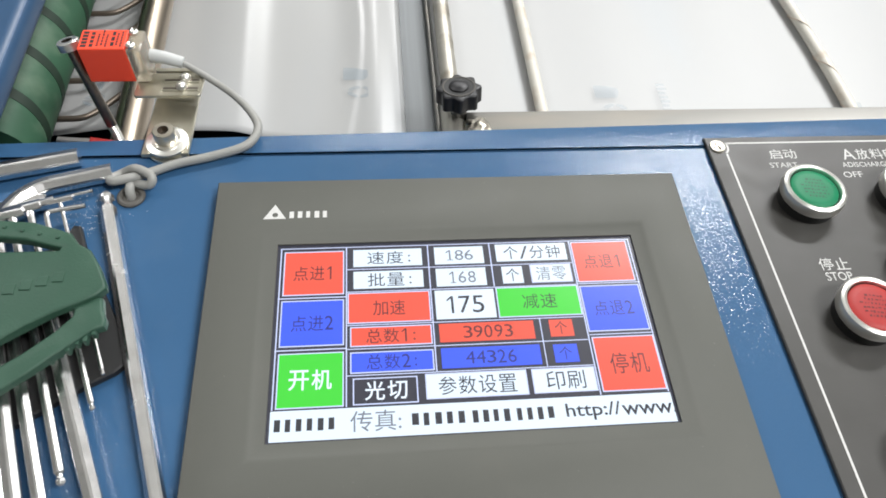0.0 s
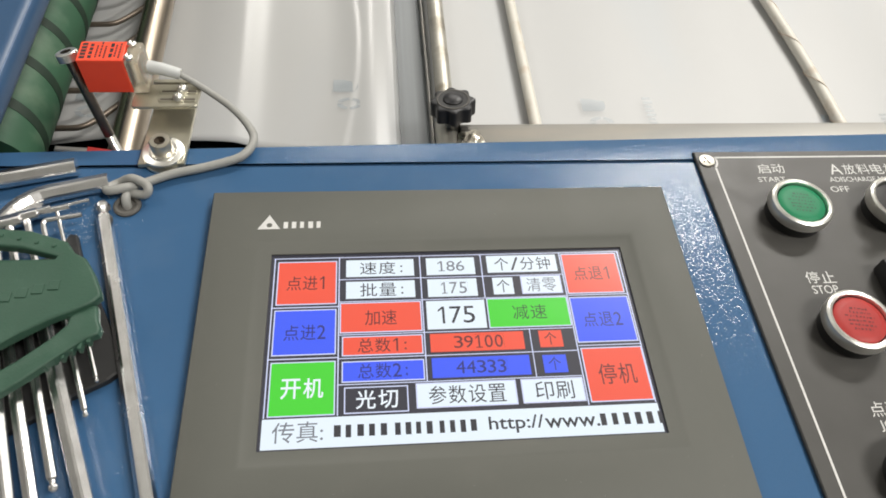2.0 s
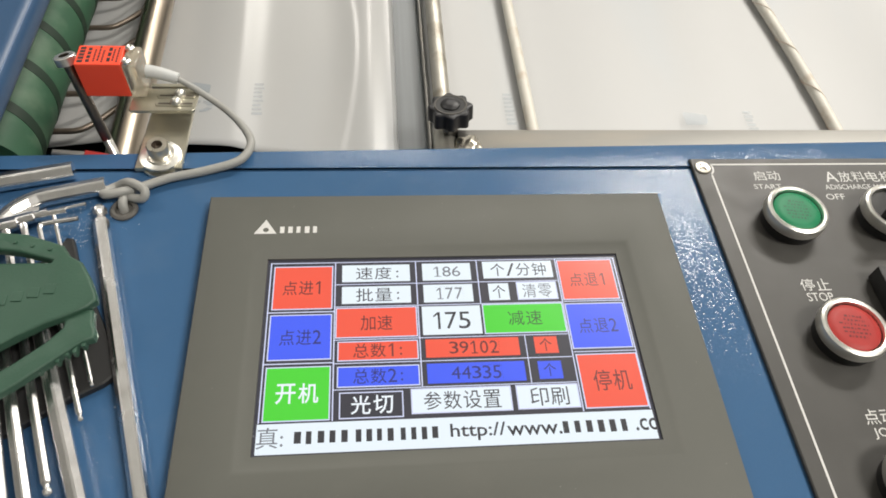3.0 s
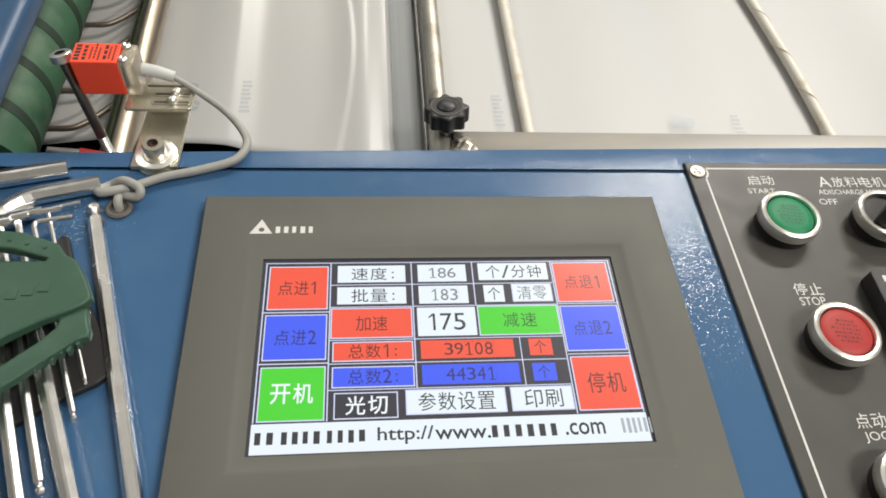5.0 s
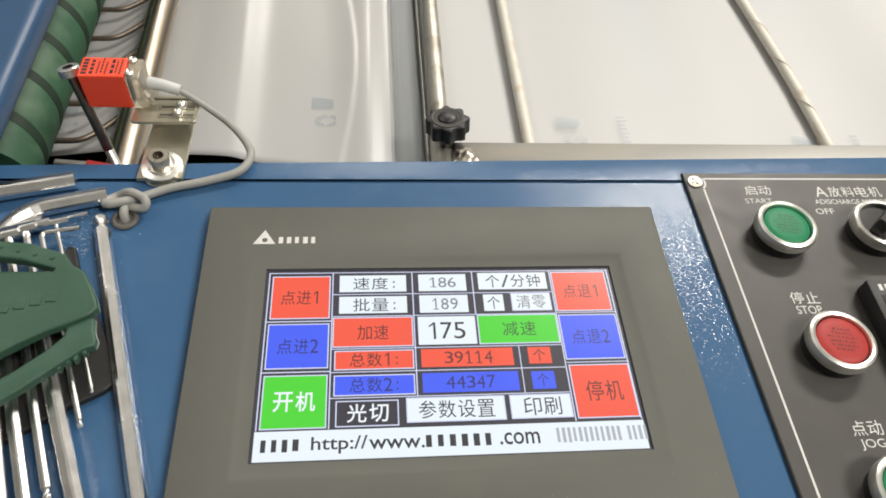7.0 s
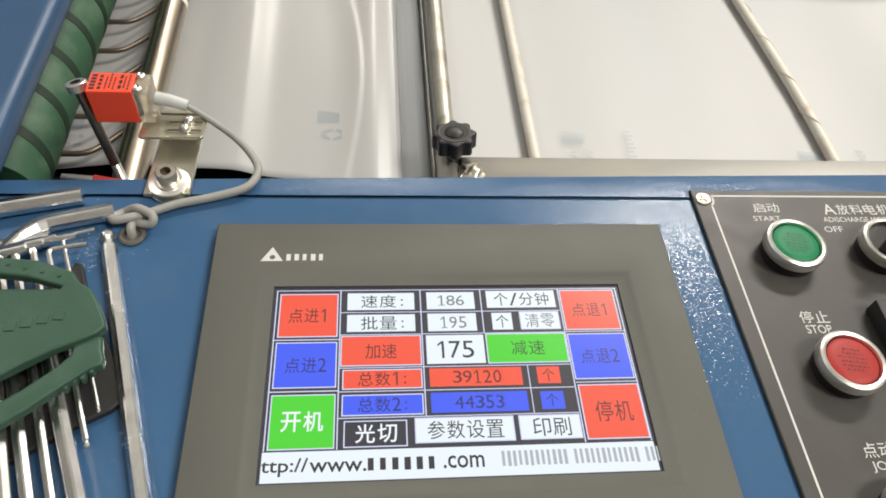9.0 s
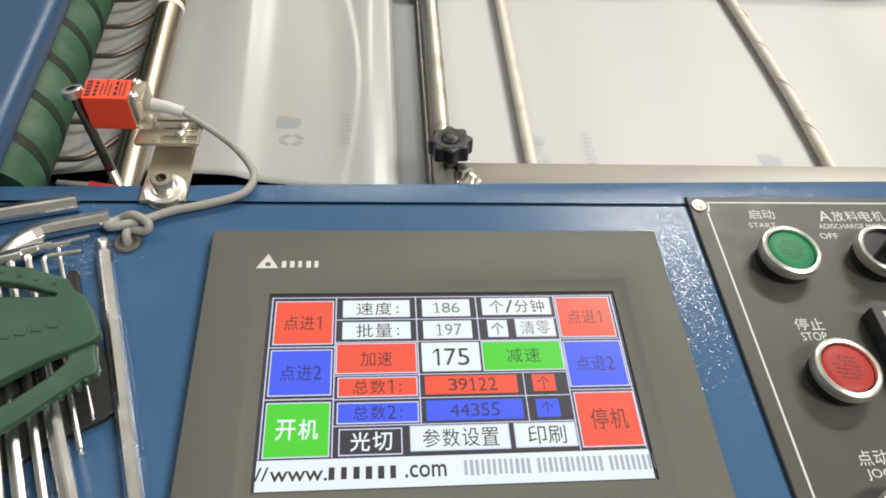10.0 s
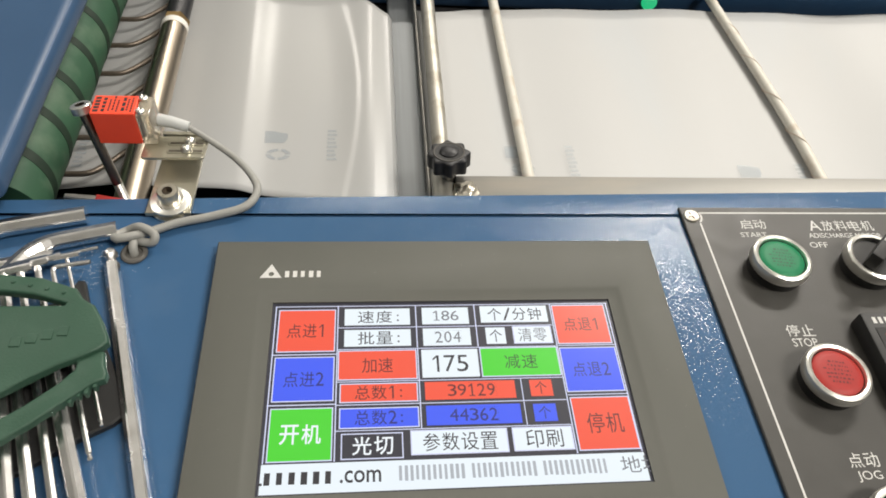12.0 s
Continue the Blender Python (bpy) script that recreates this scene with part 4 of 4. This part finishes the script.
def film_sheet():
    """The wide white web, in soft lengthwise folds where it nears its edge."""
    bm = bmesh.new()
    nx, ny = 150, 40
    grid = []
    for j in range(ny + 1):
        row = []
        for i in range(nx + 1):
            x = -0.260 + i / nx * 0.245
            near = 0.1765 + 0.11 * max(0, -0.088 - x) - 0.15 * max(0, x + 0.088)
            far = 0.425 - 0.85 * max(0, x + 0.066)
            y = near + j / ny * (far - near)
            z = web_height(x, y)
            row.append(bm.verts.new((x, y, z)))
        grid.append(row)
    for a, b in zip(grid, grid[1:]):
        for i in range(nx):
            bm.faces.new((a[i], a[i + 1], b[i + 1], b[i]))
    left = solid("film_web", bm, FILM_GREYER, (-0.14, 0.29, 0.93), "white plastic film web in soft lengthwise folds", "plastic film", "film webs", smooth=True)
    bm = bmesh.new()
    grid = []
    for j in range(17):
        row = []
        for i in range(61):
            x = 0.004 + i / 60 * 0.9
            y = 0.160 + j / 16 * (0.240 - 0.010 * math.exp(-((x - 0.02) / 0.03) ** 2) + 0.012 * min(1, x / 0.5))
            row.append(bm.verts.new((x, y, 0.930 + 0.0012 * math.sin(x * 23 + y * 6) + 0.0008 * math.sin(x * 61))))
        grid.append(row)
    for a, b in zip(grid, grid[1:]):
        for i in range(60):
            bm.faces.new((a[i], a[i + 1], b[i + 1], b[i]))
    right = solid("film_web", bm, FILM, (0.4, 0.29, 0.93), "flat white plastic film web under two ivory tubes", "plastic film", "film webs", smooth=True)
    # the print on the web: a block, a round mark and a column of small lines, once a bag
    for n in range(6):
        lines, block, mark = bmesh.new(), bmesh.new(), bmesh.new()
        for k in range(8):
            rect(-0.0032, -0.016 + k * 0.0040, 0.0036 - 0.0008 * (k % 3), -0.0137 + k * 0.0040, 0, lines)
        block.faces.new([block.verts.new((*q, 0)) for q in ((-0.008, -0.006), (0.006, -0.006), (0.0085, -0.002), (0.0085, 0.0035), (0.002, 0.0050), (-0.002, 0.006), (-0.008, 0.006))])
        edge = [(0.0085 * math.cos(a), 0.0056 * math.sin(a)) for a in (2 * math.pi * k / 24 for k in range(24))]
        for k in range(24):
            if k % 12 not in (5, 11):
                (xa, ya), (xb, yb) = edge[k], edge[(k + 1) % 24]
                mark.faces.new([mark.verts.new((*q, 0)) for q in ((xa, ya), (xb, yb), (xb * 0.55, yb * 0.55), (xa * 0.55, ya * 0.55))])
        for name, bm, dx, dy in (("printed_column", lines, 0, 0), ("printed_block", block, -0.039, 0.007), ("printed_emblem", mark, -0.036, -0.010)):
            ob = link(name, bm, FILM_PRINT)
            ob.parent = left
            ORIGIN[ob] = Vector((0, 0, 0))
            PRINTS.append((ob, n, dx, dy))
            if name == "printed_column":
                ob["kind"] = "stuff"
    for ob in (left, right):
        thick = ob.modifiers.new("thickness", "SOLIDIFY")
        thick.thickness = 0.0006


def machine():
    # unseen bed, added; the gap's darkness is put into its near-black colour
    solid("machine_bed", box(-0.34, 0.125, 0.0, 0.92, 0.66, 0.910), BED, (0.3, 0.4, 0), "near-black bed added under the film, for the dark gap", "machine bed")
    solid("blue_beam", box(-0.20, 0.428, 0.912, 1.0, 0.56, 0.958, 0.004), BLUE_BEAM, (0.3, 0.5, 0.912), "blue painted cross beam behind the film", "machine beam", smooth=True)
    lamp = thing("indicator_lamp", (0.2215, 0.428, 0.925), "small glowing green indicator lamp on the blue cross beam", "indicator lamp")
    part("lens", lathe([(0.007, 0), (0.007, 0.003), (0.005, 0.006), (0, 0.007)], 20, (0.2215, 0.4278, 0.925), turn=Matrix.Rotation(math.radians(90), 4, "X")), LED_GREEN, lamp, smooth=True)
    cover = thing("side_cover", (-0.29, 0.4, 0.9), "blue painted guard cover over the roller, worn edge with painted highlight", "machine guard")
    part("cover", box(-0.42, 0.097, 1.0123, -0.2050, 0.72, 1.0290, 0.0062, 5), BLUE_BEAM, cover, smooth=True)
    # strip along the edge: some wear, mostly a highlight put into colour
    part("worn_glint_strip", sweep([(-0.2076, 0.104, 1.0264), (-0.2076, 0.714, 1.0264)], 0.0011, 10), WORN_GLINT, cover, "worn edge with its highlight painted on", smooth=True)
    part("post", box(-0.42, 0.130, 0.0, -0.285, 0.72, 1.0122), BLUE_BEAM, cover)
    r = thing("rubber_roller", (-0.238, 0.3, 0.9675), "green rubber roller wound with a dark green helical band", "roller")
    part("drum", sweep([(-0.238, 0.132, 0.9675), (-0.238, 0.70, 0.9675)], 0.0250, 48), ROLLER, r, smooth=True)
    bm = bmesh.new()
    rows, pitch = [], 0.0342
    for n in range(16 * 40):
        a = 2 * math.pi * n / 40
        y = 0.1280 + pitch * n / 40
        ring_n = []
        for dy, rr in ((-0.0034, 0.0249), (-0.0034, 0.0253), (0.0034, 0.0253), (0.0034, 0.0249)):
            ring_n.append(bm.verts.new((-0.238 - rr * math.sin(a), y + dy, 0.9675 + rr * math.cos(a))))
        rows.append(ring_n)
    for a, b in zip(rows, rows[1:]):
        for k in range(3):
            bm.faces.new((a[k], a[k + 1], b[k + 1], b[k]))
    part("band", bm, BAND, r, "dark green helical band", smooth=True)
    p = thing("air_pipe", (-0.178, 0.25, 0.95), "brushed steel air pipe with a taped brass fitting", "pipe")
    part("pipe", sweep([(-0.1768, 0.128, 0.948), (-0.1792, 0.332, 0.948)], 0.0094, 32), PIPE, p, smooth=True)
    part("thread_tape", sweep([(-0.1792, 0.330, 0.948), (-0.1793, 0.336, 0.948)], 0.0098, 28), TAPE, p, "white thread tape", smooth=True)
    part("hex_nut", sweep([(-0.1793, 0.336, 0.948), (-0.1794, 0.342, 0.948)], 0.0101, 6), BRASS, p, "brass hexagon nut")
    part("fitting", sweep([(-0.1794, 0.342, 0.948), (-0.1797, 0.372, 0.948), (-0.1797, 0.42, 0.952)], 0.0088, 24), KNOB, p, "black hose fitting", smooth=True)
    for i in range(7):
        y = 0.190 + i * 0.0335
        w = thing("guide_wire", (-0.21, y, 0.936), "bent brown guide wire reaching under the green roller", "guide wire", "guide wires")
        part("wire", sweep(curve([(-0.240, y - 0.001, 0.938), (-0.225, y, 0.938), (-0.212, y + 0.001, 0.938), (-0.203, y + 0.008, 0.938), (-0.192, y + 0.020, 0.939), (-0.182, y + 0.028, 0.941)], 6), 0.0019, 10), WIRE, w, smooth=True)
    # clamping screw that stands beside the sensor
    s = thing("cap_screw", (-0.178, 0.147, 1.0), "long dark cap screw with a bright worn thread, standing askew", "screw")
    top, low = Vector((-0.1785, 0.1480, 1.0260)), Vector((-0.1645, 0.1290, 0.962))
    axis = (top - low).normalized()
    socket_head("head", top, axis, 0.0052, 0.0042, s, CHROME)
    mid = top.lerp(low, 0.62)
    part("shank", sweep([top, mid], 0.0026, 18), DARKSTEEL, s, smooth=True)
    rings = [mid.lerp(low, k / 40) for k in range(41)]
    part("thread", sweep(rings, [0.0026 if k % 2 else 0.0022 for k in range(41)], 16), CHROME, s, "bright thread")
    t = thing("scraper_knife", (-0.18, 0.124, 0.985), "worn grey scraper blade with a red plastic handle", "scraper")
    part("blade", prism([(-0.195, 0.1255), (-0.178, 0.1230), (-0.178, 0.1268), (-0.195, 0.1285)], 0.985, 0.9872, 0.0006, 1), BLADE, t)
    part("handle", prism([(-0.1785, 0.1225), (-0.1600, 0.1195), (-0.1600, 0.1232), (-0.1785, 0.1272)], 0.984, 0.9880, 0.0010, 2), REDPLASTIC, t, "red plastic handle")
    # clamp rod, knob, stainless bar, guide strip
    solid("guide_strip", box(-0.018, 0.150, 0.915, 0.006, 0.425, 0.9245, 0.001, 1), GUIDE, (0, 0.3, 0.92), "smooth stainless guide strip between the film webs", "guide strip")
    rod = thing("clamp_rod", (0.013, 0.3, 0.94), "stained steel clamp rod beside a thin bright wire", "rod")
    part("rod", sweep([(0.0145, 0.150, 0.9385), (0.0150, 0.426, 0.9385)], 0.0058, 24), ROD, rod, smooth=True)
    part("thin_wire", sweep([(0.0055, 0.150, 0.9330), (0.0045, 0.426, 0.9330)], 0.0014, 12), STEEL, rod, smooth=True)
    kn = thing("star_knob", (0.0155, 0.176, 0.945), "black eight-lobed star knob on the clamp rod's end", "knob")
    tilt = Matrix.Translation((0.0158, 0.1800, 0.9590)) @ Matrix.Rotation(math.radians(-8), 4, "X") @ Matrix.Rotation(math.radians(-3), 4, "Y") @ Matrix.Diagonal((1.08, 1.08, 0.95, 1))
    lobes = [((0.0117 + 0.0011 * math.cos(8 * a)) * math.cos(a), (0.0117 + 0.0011 * math.cos(8 * a)) * math.sin(a)) for a in (2 * math.pi * i / 96 for i in range(96))]
    bm = prism(lobes, 0.0, 0.0105, 0.0014, 3)
    bmesh.ops.transform(bm, matrix=tilt, verts=bm.verts)
    part("grip", bm, KNOB, kn, smooth=True)
    part("rim", lathe([(0.0094, 0.0104), (0.0092, 0.0111), (0.0085, 0.0111), (0.0082, 0.0104)], 32, turn=tilt), RUBBER, kn, "grey rim", smooth=True)
    part("dish", lathe([(0.0083, 0.0108), (0.0054, 0.0106), (0, 0.0106)], 32, turn=tilt), BLACK_ABS, kn, smooth=True)
    part("hub", lathe([(0.0056, 0.0100), (0.0055, 0.0114), (0.0044, 0.0124), (0.0020, 0.0130), (0, 0.0131)], 24, turn=tilt), KNOB, kn, smooth=True)
    part("stud", lathe([(0.0046, -0.020), (0.0046, 0.001)], 20, turn=tilt), STEEL, kn, smooth=True)
    solid("stainless_bar", box(0.0205, 0.1350, 0.9400, 0.90, 0.1775, 0.9520, 0.0006), STEEL, (0.4, 0.16, 0.94), "stained stainless steel flat bar behind the console", "steel bar", smooth=True)
    weld = bmesh.new()
    bmesh.ops.create_icosphere(weld, subdivisions=4, radius=1)
    for v in weld.verts:
        lump = 1 + 0.11 * math.sin(5 * v.co.x + 3 * v.co.y) * math.cos(4 * v.co.y - 2 * v.co.x) + 0.04 * math.sin(11 * v.co.x - 7 * v.co.y + 3 * v.co.z)
        v.co = Vector((0.0268 + 0.0088 * v.co.x * lump, 0.1640 + 0.0100 * v.co.y * lump, 0.9500 + 0.0042 * v.co.z * lump))
    part("weld", weld, NICKEL, rod, "lumpy bright weld", smooth=True)
    part("boss", sweep([(0.0136, 0.1400, 0.9440), (0.0138, 0.1860, 0.9430), (0.0140, 0.1880, 0.9430)], [0.0078, 0.0078, 0.0066], 28), ROD, rod, smooth=True)
    for x0, x1, g in ((0.0735, 0.0722, 0.0040), (0.2855, 0.2715, 0.0040)):
        tube = thing("ivory_tube", (x0, 0.3, 0.937), "stained ivory plastic tube lying over the film", "tube", "ivory tubes")
        bow = 0.0 if x0 < 0.1 else 0.0035
        part("tube", sweep(curve([(x0, 0.170, 0.9358), (x0 + (x1 - x0) * 0.4 + bow, 0.27, 0.9358), (x1, 0.430, 0.9362)], 8), g, 18), TUBE, tube, smooth=True)
        if x0 > 0.1:
            seam = []
            for k in range(120):
                f, a = k / 119, k / 119 * 2 * math.pi * 5.5
                along = 2 * bow * f * (1 - f)
                seam.append((x0 + (x1 - x0) * f + along * 1.6 + (g + 0.0001) * math.cos(a), 0.170 + 0.26 * f, 0.9359 + (g + 0.0001) * math.sin(a)))
            part("seam", sweep(seam, 0.00035, 6), TUBE_SEAM, tube, "brownish winding seam", smooth=True)


# ---- what moves ----
def motions():
    """The running line on the touch panel: it goes left at an even pace."""
    start, pace = 0.0345, -0.01284
    for ob, mid, half, z, i in TICK:
        inside = 0.1050 - half
        low = -0.012 - 0.002 * i
        rows = []
        for n in range(0, 49):
            t = n * 0.25
            x = start + pace * t + mid
            if x - half > 0.0785:
                rows.append((t, pose(max(inside, 0.0790 + half), 0, low)))
            elif x + half < -0.0785:
                rows.append((t, pose(-inside, 0, z)))
            else:
                rows.append((t, pose(x, 0, z)))
        walk(ob, rows)
    # the web goes on by one bag three times a second and rests in between; a print that has gone under the roller comes back below the web
    creep_t, creep_x = (0, 1, 2, 3, 5, 6, 8.5, 10, 10.5, 12), (-0.008, -0.101, -0.012, -0.107, -0.112, -0.033, -0.012, -0.050, -0.015, -0.060)
    loop, home = 6 * BAG, Vector((-0.14, 0.29, 0.93))

    def place(x, low=False):
        low = low or -0.030 < x + dx < 0.024
        x, y = x + dx, 0.226 - 0.10 * max(0, x + 0.02) + dy
        z = 0.904 if low else 0.9323 if x > 0.0 else max(web_height(x - 0.003, y), web_height(x, y), web_height(x + 0.003, y)) + 0.0004
        return pose(x - home.x, y - home.y, z - home.z)

    for ob, n, dx, dy in PRINTS:
        rows = []
        for step in range(37):
            mid = step / 3
            x0 = n * BAG - BAG - step * BAG
            turns = math.floor((x0 + 0.20) / loop)
            x = x0 - turns * loop + float(np.interp(mid, creep_t, creep_x))
            back = math.floor((x0 - BAG + 0.20) / loop) != turns
            if step:
                rows.append((round(mid - 0.06, 3), place(x)))
            else:
                rows.append((0, place(x)))
            if step < 36:
                rows.append((round(mid + 0.06, 3), place(x)))
            if back and step < 36:
                x1 = x0 - BAG - math.floor((x0 - BAG + 0.20) / loop) * loop + float(np.interp((step + 1) / 3, creep_t, creep_x))
                rows.append((round(mid + 0.11, 3), place(x, True)))
                rows.append((round(mid + 0.22, 3), place(x1, True)))
        walk(ob, rows + [(12, rows[-1][1])])
    # the counters go up by about three a second, on the added wheels
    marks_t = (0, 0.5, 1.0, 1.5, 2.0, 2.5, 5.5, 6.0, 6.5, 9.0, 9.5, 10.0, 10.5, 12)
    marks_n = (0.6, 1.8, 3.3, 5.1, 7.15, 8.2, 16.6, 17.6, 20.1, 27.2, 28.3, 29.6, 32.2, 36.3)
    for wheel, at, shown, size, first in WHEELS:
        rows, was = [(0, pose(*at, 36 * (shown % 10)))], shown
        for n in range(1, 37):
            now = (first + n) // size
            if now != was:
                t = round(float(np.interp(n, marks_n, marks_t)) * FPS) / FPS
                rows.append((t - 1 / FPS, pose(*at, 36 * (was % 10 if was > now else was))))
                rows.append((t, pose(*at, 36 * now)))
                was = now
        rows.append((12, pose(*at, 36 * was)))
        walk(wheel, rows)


room()
console()
hmi = touch_panel()
ticker(hmi)
button_plate()
sensor_bracket()
key_set()
loose_keys()
filings()
dust()
film_sheet()
machine()
motions()
